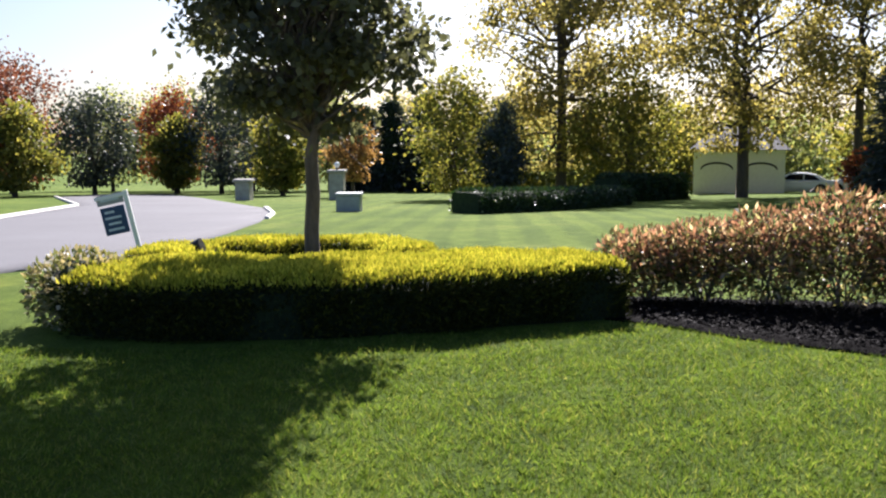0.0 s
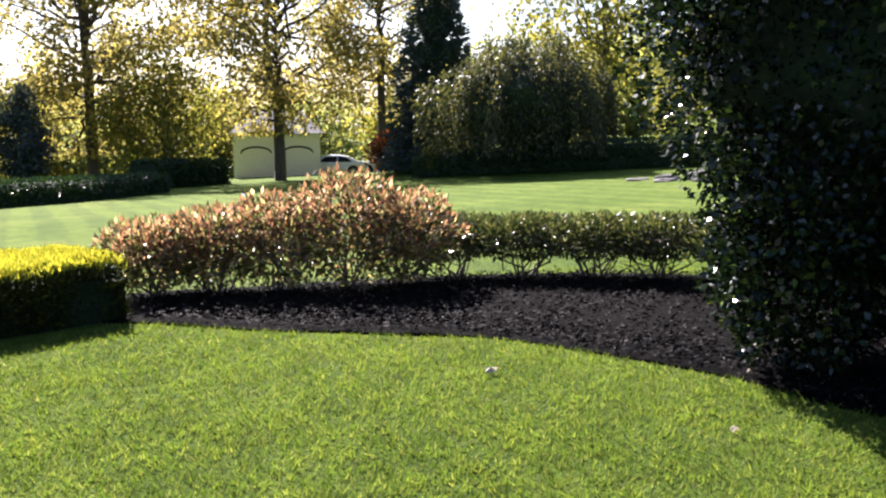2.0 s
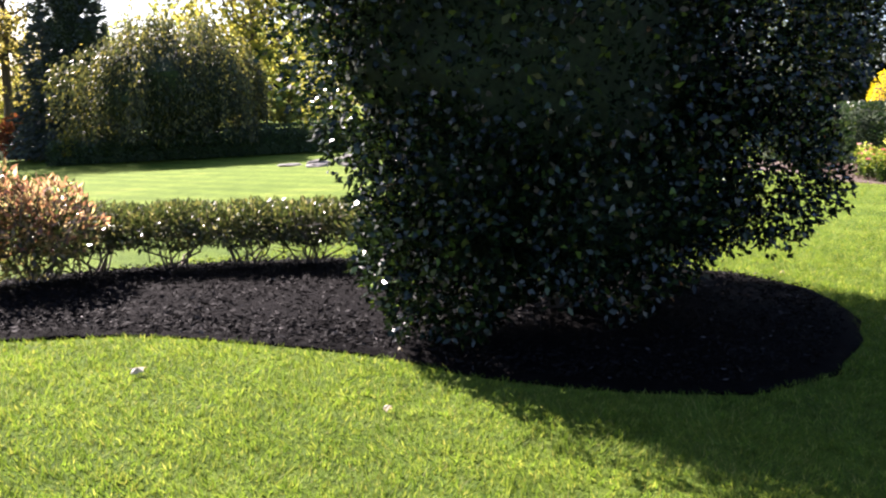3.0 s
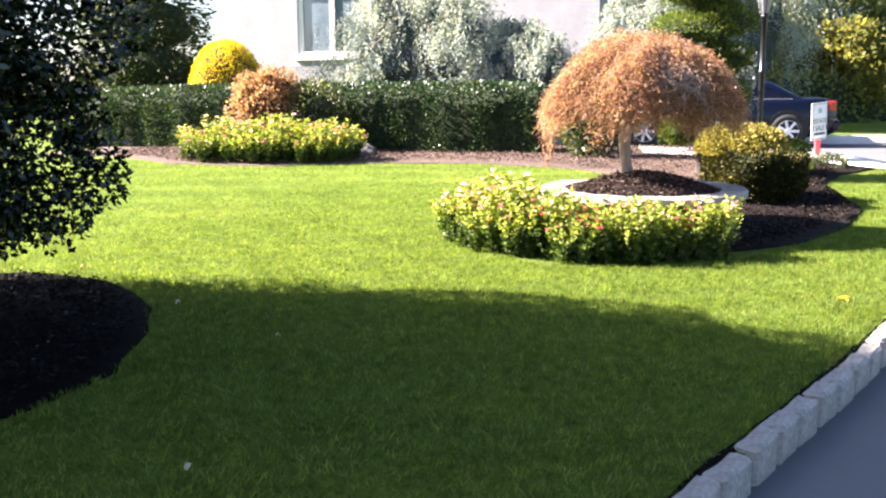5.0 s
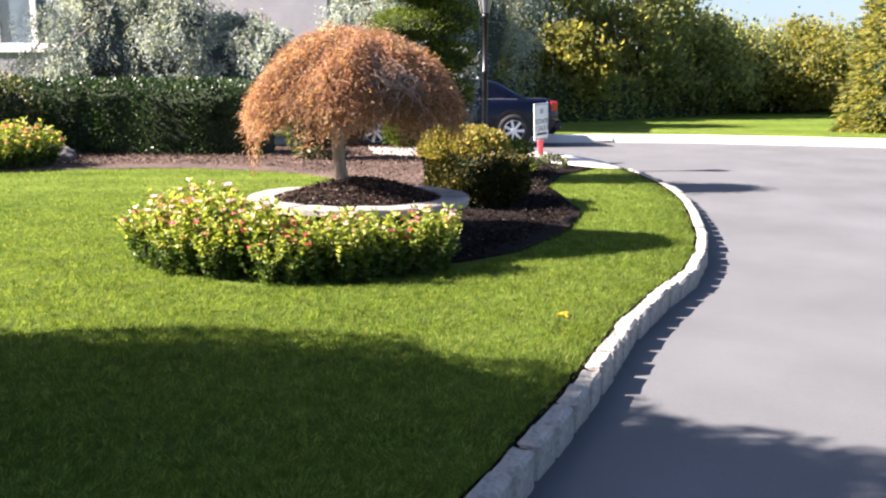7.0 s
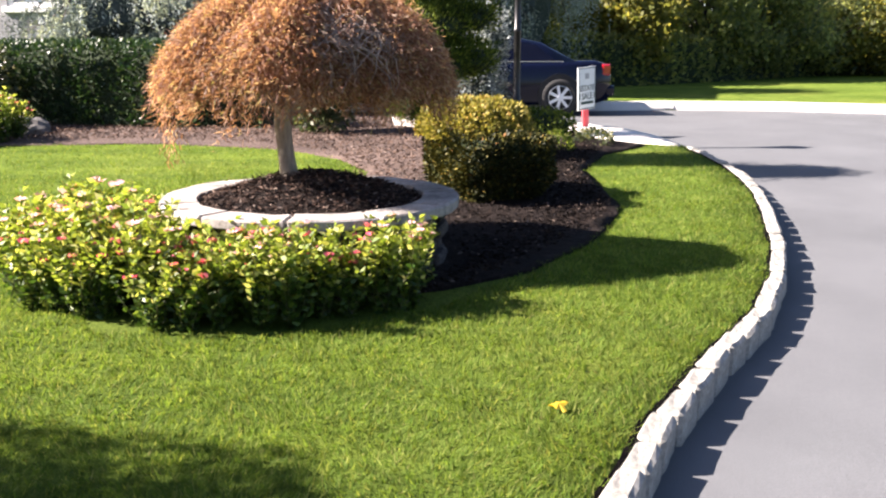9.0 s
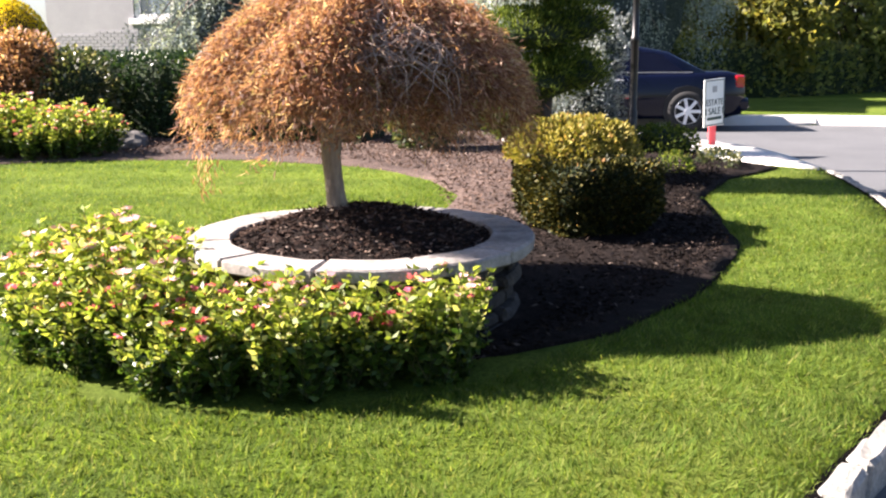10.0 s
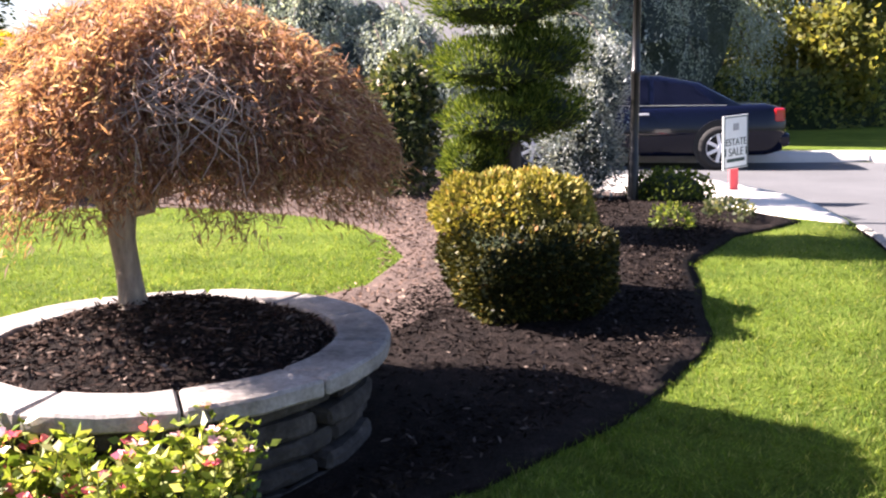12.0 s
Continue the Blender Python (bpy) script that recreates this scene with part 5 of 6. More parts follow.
def cloud_juniper():
    """Juniper trimmed into stacked cushions round its trunk."""
    x, y = 15.3, -0.95
    ob = thing("cloud_pruned_juniper", x, y, H(x, y), "green juniper trimmed into stacked cushion tiers", "topiary")
    limb_part("trunk", [bend((0, 0, -0.05), (0.05, 0, 2.9), 0.09, 0.03, 0.03, 7)], M_BARKD, ob, sides=8)
    tiers = [(-0.08, 0.31, 0.65, 0.3), (0.0, 0.12, 1.02, 0.51), (0.08, -0.23, 1.1, 0.39), (0.0, 0.16, 1.47, 0.56), (0.08, -0.23, 1.57, 0.39), (0.0, 0.17, 1.97, 0.62), (0.0, -0.2, 2.08, 0.45), (0.0, 0.08, 2.44, 0.61), (0.0, 0.0, 2.82, 0.47)]
    for i, (a, b2, z, r) in enumerate(tiers):
        P, N = blob_points(4000, [(a, b2, z, r * 0.95, r * 0.95, 0.22), (a - 0.15, b2 + 0.3 * r, z + 0.02, r * 0.55, r * 0.55, 0.2)], 0.35, 0.3)
        A = scatter_dirs(N * np.array([1, 1, 0.6]), 0.35, 0.7)
        t = leaves("tier", P, A, 0.062, 0.013, L_JUNIPER, ob)
        core_mesh("inner_tier", [(a, b2, z - 0.03, r * 0.92, r * 0.92, 0.17)], 0.85, M_CORE, t)
    return ob


cloud_juniper()
shrub("silver_spruce", 17.6, -1.7, [(0, 0, 1.25, 0.32, 0.3, 0.5), (0, 0.2, 0.5, 0.42, 0.5, 0.48), (-0.1, 0.15, 0.9, 0.32, 0.28, 0.45)], L_SPRUCE, "dwarf silver-blue spruce beside the lamp post", 11000, 0.05, 0.35, "conifer", core=M_COREC, shrink=0.7, depth=0.4, lump=0.4)
shrub("broadleaf_shrub", 17.8, 0.5, [(0, 0, 0.75, 0.5, 0.5, 0.75), (0, -0.1, 1.25, 0.32, 0.32, 0.4)], L_PRIVET, "green broad-leaved shrub in the mulch bed", 2600, 0.09, core=M_CORE, shrink=0.7)


def golden_box():
    """Clipped low at the front and undercut at the foot, with a loose golden dome of new growth; the body's dark leaf
    colour holds the front's shade.
    """
    x, y = 12.95, -1.17
    ob = thing("clipped_golden_shrub", x, y, H(x, y), "clipped shrub with a domed golden top, front coloured dark for shade", "shrub", "", 22)
    R = np.array([0.48, 0.45, 0.29])

    def foot(z):
        return 0.8 + 0.2 * np.clip(z / 0.35, 0, 1)
    n = 26000
    d = rng.normal(size=(n, 3))
    d = d / (np.sum(np.abs(d) ** 6.0, axis=1, keepdims=True) ** (1 / 6.0))
    lump = 1 + 0.09 * np.sin(5 * d[:, 0] + 3 * d[:, 1]) * np.cos(5 * d[:, 2] + 2 * d[:, 1])
    P = d * R * (lump * (1 - 0.16 * rng.random(n) ** 1.6))[:, None] + np.array([0, 0, 0.31])
    P[:, :2] *= foot(P[:, 2])[:, None]
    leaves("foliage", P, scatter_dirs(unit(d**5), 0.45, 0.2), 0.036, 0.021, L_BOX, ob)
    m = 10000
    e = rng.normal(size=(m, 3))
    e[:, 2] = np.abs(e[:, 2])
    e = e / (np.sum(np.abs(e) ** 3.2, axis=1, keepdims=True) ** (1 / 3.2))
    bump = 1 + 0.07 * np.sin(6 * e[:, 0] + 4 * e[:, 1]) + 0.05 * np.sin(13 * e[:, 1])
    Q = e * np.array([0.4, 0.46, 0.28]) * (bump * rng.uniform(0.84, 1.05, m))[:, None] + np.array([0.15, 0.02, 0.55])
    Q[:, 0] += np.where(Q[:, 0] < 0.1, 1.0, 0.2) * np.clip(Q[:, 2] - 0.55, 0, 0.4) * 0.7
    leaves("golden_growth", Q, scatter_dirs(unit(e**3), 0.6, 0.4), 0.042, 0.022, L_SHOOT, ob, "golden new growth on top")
    bm = bmesh.new()
    for c, r3, p in ((0.31, R, 6.0), (0.52, (0.34, 0.4, 0.25), 2.0)):
        for v in bmesh.ops.create_icosphere(bm, subdivisions=4, radius=1)["verts"]:
            q = v.co / (abs(v.co.x) ** p + abs(v.co.y) ** p + abs(v.co.z) ** p) ** (1 / p)
            k = 0.9 * (1 + 0.08 * noise.noise(q * 3))
            z = c + q.z * r3[2] * k
            v.co = Vector((q.x * r3[0] * k * foot(z) + (0.2 if p == 2.0 else 0.0), q.y * r3[1] * k * foot(z), z))
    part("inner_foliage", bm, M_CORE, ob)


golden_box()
shrub("low_evergreen_shrub", 17.5, -2.45, [(0, 0, 0.14, 0.4, 0.45, 0.24)], L_JUNIPER, "low dark green shrub in the mulch", 1500, 0.05, core=M_CORE)
shrub("small_green_plant", 15.7, -2.3, [(0, 0, 0.1, 0.16, 0.18, 0.16)], L_FLOWER, "small light green plant in the mulch", 350, 0.05)
shrub("ground_cover_plant", 16.4, -2.9, [(0, 0, 0.08, 0.4, 0.22, 0.12)], L_PRIVET, "patch of low ground cover at the bed edge", 500, 0.05)


def planter():
    """Round raised bed: stacked rough stones under a ring of flat caps."""
    cx, cy, r = 10.9, 0.2, 0.92
    z = H(cx, cy) - 0.04
    ob = thing("round_stone_planter", cx, cy, z, "round raised planter of stacked stone with pale caps", "planter")
    for row in range(5):
        n = 10 + row % 2
        for i in range(n):
            a0 = 2 * math.pi * (i + 0.5 * (row % 2)) / n + 0.01
            a1 = a0 + 2 * math.pi / n - rng.uniform(0.015, 0.05)
            ro = r - 0.06 + rng.uniform(-0.06, 0.045)
            z0, z1 = row * 0.084, row * 0.084 + rng.uniform(0.068, 0.08)
            arc_stone(ob, "wall_stone", a0, a1, ro - 0.2, ro, z0, z1, M_WALLSTONE, 0.018)
    n = 11
    for i in range(n):
        a0 = 2 * math.pi * i / n + 0.2
        arc_stone(ob, "cap_stone", a0, a0 + 2 * math.pi / n - 0.012, r - 0.22, r + 0.01, 0.42, 0.49 + rng.uniform(-0.004, 0.004), M_CAP, 0.01)
    V, Fq = [], []
    for i in range(14):
        for j in range(40):
            rr = (r - 0.19) * i / 13
            a = 2 * math.pi * j / 40
            zz = 0.44 + 0.19 * (1 - (i / 13) ** 1.6) + 0.02 * noise.noise(Vector((rr * math.cos(a) * 6, rr * math.sin(a) * 6, 0)))
            V.append((rr * math.cos(a), rr * math.sin(a), zz))
    for i in range(13):
        for j in range(40):
            Fq.append((i * 40 + j, (i + 1) * 40 + j, (i + 1) * 40 + (j + 1) % 40, i * 40 + (j + 1) % 40))
    me = np_mesh("mulch", V, Fq)
    me.shade_smooth()
    mesh_part("mulch", me, M_MULCHD, ob, "dark bark mulch heaped in the planter")
    n = 4200
    a = rng.random(n) * 2 * np.pi
    q = np.sqrt(rng.random(n)) * 0.97
    P = np.column_stack([np.cos(a) * q * (r - 0.2), np.sin(a) * q * (r - 0.2), 0.448 + 0.19 * (1 - q**1.6) + rng.random(n) * 0.012])
    A = rng.normal(size=(n, 3)) * np.array([1, 1, 0.25])
    tagged(leaves("mulch_chip", P, A, 0.04, 0.012, M_CHIPP, ob), kind="stuff")


def arc_stone(parent, name, a0, a1, r0, r1, z0, z1, mat, bev):
    bm = bmesh.new()
    k = 4
    V0 = []
    for i in range(k + 1):
        a = a0 + (a1 - a0) * i / k
        V0.append([bm.verts.new((math.cos(a) * rr, math.sin(a) * rr, zz)) for rr, zz in ((r0, z0), (r1, z0), (r1, z1), (r0, z1))])
    for p, q in zip(V0, V0[1:]):
        for j in range(4):
            bm.faces.new((p[j], q[j], q[(j + 1) % 4], p[(j + 1) % 4]))
    bm.faces.new(V0[0])
    bm.faces.new(V0[-1][::-1])
    bmesh.ops.recalc_face_normals(bm, faces=bm.faces[:])
    es = [e for e in bm.edges if len(e.link_faces) == 2 and e.calc_face_angle(0) > 0.5]
    bmesh.ops.bevel(bm, geom=es, offset=bev, segments=1, affect="EDGES")
    for v in bm.verts:
        v.co += noise.noise_vector(v.co * 14) * bev * 0.8
    return part(name, bm, mat, parent)


planter()


def weeping_maple():
    x, y = 10.92, 0.34
    z = H(x, y) + 0.575
    ob = thing("weeping_maple", x, y, z, "small weeping maple with a domed rusty brown crown", "tree")
    limb_part("trunk", [[(0, 0, -0.08, 0.078), (0, 0, 0.01, 0.06), (0.01, 0.01, 0.08, 0.053), (0.01, 0.02, 0.18, 0.05), (0.0, 0.028, 0.28, 0.053), (0, 0.025, 0.36, 0.058), (-0.01, 0.02, 0.44, 0.05)]], M_BARKP, ob, sides=12)
    limbs, twigs = [], []
    tips = []
    for i in range(26):
        a = 2.4 * i
        rr = rng.uniform(0.35, 0.95)
        zt = 0.48 + 0.55 * (1 - rr**1.6) * rng.uniform(0.6, 1.0)
        e = np.array([0.15 + math.cos(a) * rr * 0.64, -0.1 + math.sin(a) * rr * 0.82, zt])
        limbs.append(bend((0, 0.01, 0.38), e, 0.022, 0.006, 0.1, 7, 0.1))
        for j in range(7):
            q = np.array(limbs[-1][rng.integers(2, 6)][:3])
            d = np.array([math.cos(a) + rng.normal() * 0.7, math.sin(a) + rng.normal() * 0.7, rng.normal() * 0.4]) * rng.uniform(0.08, 0.2)
            t = q + d + np.array([0, 0, -0.06])
            twigs.append(bend(q, t, 0.006, 0.0025, 0.3, 5, 0.05))
            tips.append(t)
    for b2 in limbs:
        limb_part("branch", [b2], M_TWIG, ob, "pale twisted branch", sides=6)
    tagged(limb_part("twig", twigs, M_TWIG, ob, "pale fine twigs", sides=4), kind="stuff")
    fine = []
    for i in range(260):
        front = i < 120
        c = rng.uniform(-3.0, -1.5) if front else rng.uniform(0, 2 * np.pi)
        q0 = rng.uniform(0.55, 0.82) if front else rng.uniform(0.3, 0.75)
        pts = []
        for q, up in ((q0, -0.02), (q0 + 0.05, 0.0), (q0 + 0.1, -0.01), (q0 + 0.14, 0.01), (q0 + 0.18, -0.02), (q0 + 0.21, -0.03)):
            c = c + rng.normal() * 0.09
            zz = 0.4 + 0.81 * math.sqrt(max(0.0, 1 - 0.92 * min(q, 1.02) ** 1.9)) + up + rng.normal() * 0.012 - (0.03 if front else 0.02)
            pts.append((0.17 + math.cos(c) * q * 0.7, -0.1 + math.sin(c) * q * 0.9, zz, 0.0046 - 0.012 * (q - q0)))
        fine.append(pts)
    tagged(limb_part("twig", fine, M_TWIG, ob, "pale curling twigs at the crown's surface", sides=4), kind="stuff")
    ns = 14500
    a = rng.random(ns) * 2 * np.pi
    q = np.sqrt(rng.random(ns))
    lump = 1 + 0.07 * np.sin(3 * a) + 0.06 * np.sin(6 * a + 2)
    X, Y = 0.17 + np.cos(a) * q * lump * 0.68, -0.1 + np.sin(a) * q * lump * 0.88
    Z = 0.38 + 0.85 * np.sqrt(np.maximum(0, 1 - 0.92 * q**1.9)) + 0.03 * np.sin(9 * a + 8 * q) + rng.normal(size=ns) * 0.03
    low = rng.random(ns) < 0.2
    Z = np.where(low, Z - rng.uniform(0.1, 0.4, ns), Z)
    Z = np.maximum(Z, 0.5 + 0.06 * np.sin(4 * a) + 0.05 * np.sin(11 * a + 1) + rng.normal(size=ns) * 0.025)
    m = 8
    k = np.repeat(np.arange(ns), m)
    t = np.tile(np.linspace(0, 1, m), ns)
    ln = (rng.uniform(0.06, 0.2, ns) * np.where(Z < 0.66, 0.3 + 0.7 * (np.sin(7 * a + 0.6) > 0.35), 1.0))[k]
    P = np.column_stack([X[k] + np.cos(a)[k] * ln * t * 0.5, Y[k] + np.sin(a)[k] * ln * t * 0.5, Z[k] - ln * t]) + rng.normal(size=(ns * m, 3)) * 0.018
    A = np.column_stack([np.cos(a)[k] * 0.55, np.sin(a)[k] * 0.55, -0.7 * np.ones(ns * m)]) + rng.normal(size=(ns * m, 3)) * 0.65
    leaves("crown", P, A, 0.058, 0.0068, L_MAPLE, ob, fold=0.6)
    tx, ty = 0.0, 0.72
    n = 150
    P = np.column_stack([rng.normal(size=n) * 0.03 + tx, rng.normal(size=n) * 0.035 + ty, 0.44 - rng.random(n) ** 1.5 * 0.36])
    tagged(leaves("hanging_spray", P, np.column_stack([rng.normal(size=n) * 0.4, rng.normal(size=n) * 0.4, -np.ones(n)]), 0.05, 0.0068, L_MAPLE, ob, fold=0.4), kind="stuff")


weeping_maple()


def bedding_plant(seed, h, petal):
    """Bushy annual: stems, glossy leaves in whorls, flat flowers on top."""
    global rng
    keep, rng = rng, np.random.default_rng(seed)
    ob = thing("flowering_bedding_plant", 0, 0, -5, "bushy light green bedding plant with pink flowers", "flower", "bedding plants in the front bed")
    paths, P, A, F5, FA = [], [], [], [], []
    for i in range(15):
        a = rng.uniform(0, 2 * np.pi)
        rr = rng.uniform(0.05, 0.22)
        tip = np.array([math.cos(a) * rr, math.sin(a) * rr, h * rng.uniform(0.7, 1.05)])
        p = bend((rng.normal() * 0.02, rng.normal() * 0.02, -0.03), tip, 0.004, 0.002, 0.1, 5)
        paths.append(p)
        for s in np.r_[np.linspace(0.05, 0.3, 3), np.linspace(0.38, 1.0, 8)]:
            q = np.array([np.interp(s, np.linspace(0, 1, 5), [w[c] for w in p]) for c in range(3)])
            for j in range(3):
                b2 = rng.uniform(0, 2 * np.pi)
                P.append(q)
                A.append((math.cos(b2), math.sin(b2), rng.uniform(0.1, 0.9)))
        if i < 4:
            F5.append(tip + np.array([0, 0, 0.012]))
    limb_part("stem", paths, L_PRIVET, ob, sides=4)
    P, A = np.array(P), np.array(A)
    # Leaves below about half the plant's height take the darker green.
    low_leaf = P[:, 2] < h * (0.5 + 0.1 * rng.normal(size=len(P)))
    leaves("old_foliage", P[low_leaf], A[low_leaf], 0.056, 0.03, L_FLOWERLOW, ob, "deep green lower leaves", fold=0.2)
    leaves("foliage", P[~low_leaf], A[~low_leaf], 0.056, 0.03, L_FLOWER, ob, fold=0.2)
    for c in F5:
        FA = [(math.cos(2 * math.pi * j / 5 + c[0] * 40), math.sin(2 * math.pi * j / 5 + c[0] * 40), 0.25) for j in range(5)]
        leaves("flower", np.repeat(c[None], 5, 0), np.array(FA), 0.036, 0.034, petal, ob, fold=0.05)
    rng = keep
    return ob


KINDS = [bedding_plant(200 + i, 0.46 + 0.04 * (i % 3), L_BLUSH if i % 3 == 2 else L_PINK) for i in range(5)]


def fill_bed(inside, x0, x1, y0, y1, step, scale, group, rim):
    n = 0
    for i, x in enumerate(np.arange(x0, x1, step)):
        for j, y in enumerate(np.arange(y0, y1, step)):
            px, py = x + rng.uniform(-0.05, 0.05) + (step / 2 if j % 2 else 0), y + rng.uniform(-0.05, 0.05)
            if not inside(px, py):
                continue
            edge = sum(not inside(px + a, py + b) for a, b in ((-rim, 0), (rim, 0), (0, rim), (0, -rim)))
            s = scale * rng.uniform(0.88, 1.12) * (1 - 0.11 * min(edge, 2))
            c = copy_thing(KINDS[rng.integers(0, len(KINDS))], pose(px, py, H(px, py) + 0.01, 0, 0, rng.uniform(0, 360)))
            c.scale = (s, s, s)
            c["group"] = group
            n += 1
    return n


def in_front_bed(x, y):
    u, v = x - 10.75, y - 0.55
    return (u / 1.25) ** 2 + (v / 1.4) ** 2 < 1 and math.hypot(x - 10.9, y - 0.2) > 1.0 and x < 11.15 and y > -0.6 + max(0.0, x - 9.85) * 0.75


def in_back_bed(x, y):
    return ((x - 17.2) / 0.65) ** 2 + ((y - 5.75) / 1.55) ** 2 < 1


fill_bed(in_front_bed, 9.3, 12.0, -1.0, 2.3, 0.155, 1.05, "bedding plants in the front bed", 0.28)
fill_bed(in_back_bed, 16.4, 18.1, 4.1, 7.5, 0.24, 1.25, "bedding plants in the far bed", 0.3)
for k in KINDS:
    for o in (*k.children_recursive, k):
        bpy.data.objects.remove(o)
rock(18.0, 4.42, 0.4, 0.3, 0.22, 9, M_ROCK, "grey rock beside the far flower bed")


def lamp_post():
    x, y = 17.25, -2.05
    ob = thing("lamp_post", x, y, H(x, y) + 0.05, "black metal lamp post with a glass lantern", "lamp post")
    limb_part("pole", [[(0, 0, -0.05, 0.055), (0, 0, 0.5, 0.055), (0, 0, 0.52, 0.045), (0, 0, 1.3, 0.045), (0, 0, 1.31, 0.052), (0, 0, 1.35, 0.052), (0, 0, 1.36, 0.042), (0, 0, 2.12, 0.04), (0, 0, 2.13, 0.06), (0, 0, 2.18, 0.06), (0, 0, 2.2, 0.03)]], M_BLACK, ob, sides=16)
    bm = bmesh.new()
    bmesh.ops.create_cone(bm, segments=6, radius1=0.07, radius2=0.14, depth=0.32, cap_ends=True)
    bmesh.ops.translate(bm, verts=bm.verts[:], vec=(0, 0, 2.36))
    lan = part("lantern", bm, M_LANTERN, ob)
    bars = []
    for i in range(6):
        a = math.pi * i / 3
        bars.append([(math.cos(a) * 0.072, math.sin(a) * 0.072, 2.2, 0.008), (math.cos(a) * 0.143, math.sin(a) * 0.143, 2.52, 0.008)])
    limb_part("lantern_frame", bars, M_BLACK, lan, sides=5)
    bm = bmesh.new()
    bmesh.ops.create_cone(bm, segments=6, radius1=0.18, radius2=0.03, depth=0.16, cap_ends=True)
    bmesh.ops.translate(bm, verts=bm.verts[:], vec=(0, 0, 2.6))
    part("lantern_roof", bm, M_BLACK, lan)
    limb_part("finial", [[(0, 0, 2.66, 0.03), (0, 0, 2.72, 0.012), (0, 0, 2.78, 0.004)]], M_BLACK, lan)


lamp_post()


def text_mesh(body, size, depth):
    c = bpy.data.curves.new("letters", "FONT")
    c.body, c.size, c.extrude, c.align_x, c.align_y = body, size, depth, "CENTER", "CENTER"
    o = new("letters", c)
    me = bpy.data.meshes.new_from_object(o)
    bpy.data.objects.remove(o)
    return me


def estate_sign():
    x, y = 18.62, -3.28
    ob = thing("estate_sale_sign", x, y, H(x, y), "pale estate sale sign leaning on a coral-red stake", "sign")
    part("stake", box(-0.075, -0.012, -0.02, 0.075, 0.012, 0.34, 0.004), M_REDSTAKE, ob)
    p = part("panel", box(-0.225, -0.03, 0.28, 0.225, -0.014, 0.89, 0.004), M_PANEL, ob)
    bm = bmesh.new()
    for a, b2, c, d in ((-0.215, 0.29, 0.215, 0.302), (-0.215, 0.868, 0.215, 0.88), (-0.215, 0.302, -0.203, 0.868), (0.203, 0.302, 0.215, 0.868)):
        box_bm(bm, a, -0.034, b2, c, -0.0302, d)
    part("border", bm, M_INK, p)
    for body, z, s in (("ESTATE", 0.585, 0.115), ("SALE", 0.47, 0.13)):
        o = mesh_part("lettering", text_mesh(body, s, 0.002), M_INK, p)
        o.matrix_local = Matrix.Translation((0, -0.0325, z)) @ Matrix.Rotation(math.pi / 2, 4, "X")
    part("emblem", box(-0.05, -0.034, 0.72, 0.05, -0.0302, 0.8, 0.001), M_GREYBOX, p)
    part("print_bar", box(-0.16, -0.034, 0.36, 0.16, -0.0302, 0.4), M_INK, p)
    for s in (-1, 1):
        part("print_bar", box(s * 0.185 - 0.008, -0.034, 0.43, s * 0.185 + 0.008, -0.0302, 0.52), M_INK, p)
    ob.matrix_world = pose(x, y, H(x, y), 0, -3, -46)


estate_sign()

# ---- woodland beyond the driveway ----
WOOD = [(34, -4.6, 7, 2.6, 0), (35.5, -8.0, 7, 2.8, 0), (34.5, -11.2, 4.6, 2.2, 0), (36.5, -14, 4.2, 2.2, 0), (39.5, -17.4, 3.6, 2.4, 0), (39, -20.5, 3.8, 2.4, 1), (41, -24, 4, 2.6, 0), (44, -28, 4, 2.6, 0), (37, -7, 8.5, 3.0, 0), (40, -12, 6.5, 2.8, 0), (43, -18, 4.2, 3.0, 0), (46, -24, 4.2, 3.0, 1), (35, -1.5, 9, 3.0, 0), (38, 1.5, 10, 3.2, 0), (50, -32, 5, 3.2, 0), (31.4, -7.3, 2.7, 1.5, 1)]
for i, (x, y, h, r, m) in enumerate(WOOD):
    tree("woodland_tree", x + 3.0, y - 0.6, h * (1.08 if y > -13 else 0.9), 0.5, r, 0.16, L_WOODY if m else L_WOOD, "yellowing leafy tree at the wood's edge" if m else "dense green tree at the wood's edge", n=7200, size=0.2, seed=300 + i, clumps=30, gap=0.42, group="wood beyond the driveway")
low_hedge("wood_edge_thicket", [(32, -2.8), (34, -7.5), (39, -13), (43.5, -17.8), (46, -23), (52, -30)], 1.2, 1.5, L_WOOD, "dark thicket along the wood's edge", 12000, 0.2)
conifer("feathery_conifer", 25.6, -14.6, 6.0, 1.5, L_WOODY, "large feathery light green conifer", 9000, 0.2, 351, power=0.5)


# ---- small litter on the lawn ----
def fallen_leaf(x, y, col, s, seed, label):
    bm = bmesh.new()
    pts = [(math.cos(a) * s * (1 + 0.35 * math.cos(5 * a)), math.sin(a) * s * 0.8 * (1 + 0.35 * math.cos(5 * a)), 0.012 * math.cos(2 * a + seed)) for a in np.linspace(0, 2 * math.pi, 15)[:-1]]
    c = bm.verts.new((0, 0, 0.015))
    vs = [bm.verts.new(p) for p in pts]
    for i in range(len(vs)):
        bm.faces.new((c, vs[i], vs[(i + 1) % len(vs)]))
    ob = part("fallen_leaf", bm, col, None)
    ob.location = (x, y, H(x, y) + 0.035)
    tagged(ob, label, "leaf", "fallen leaves on the lawn")


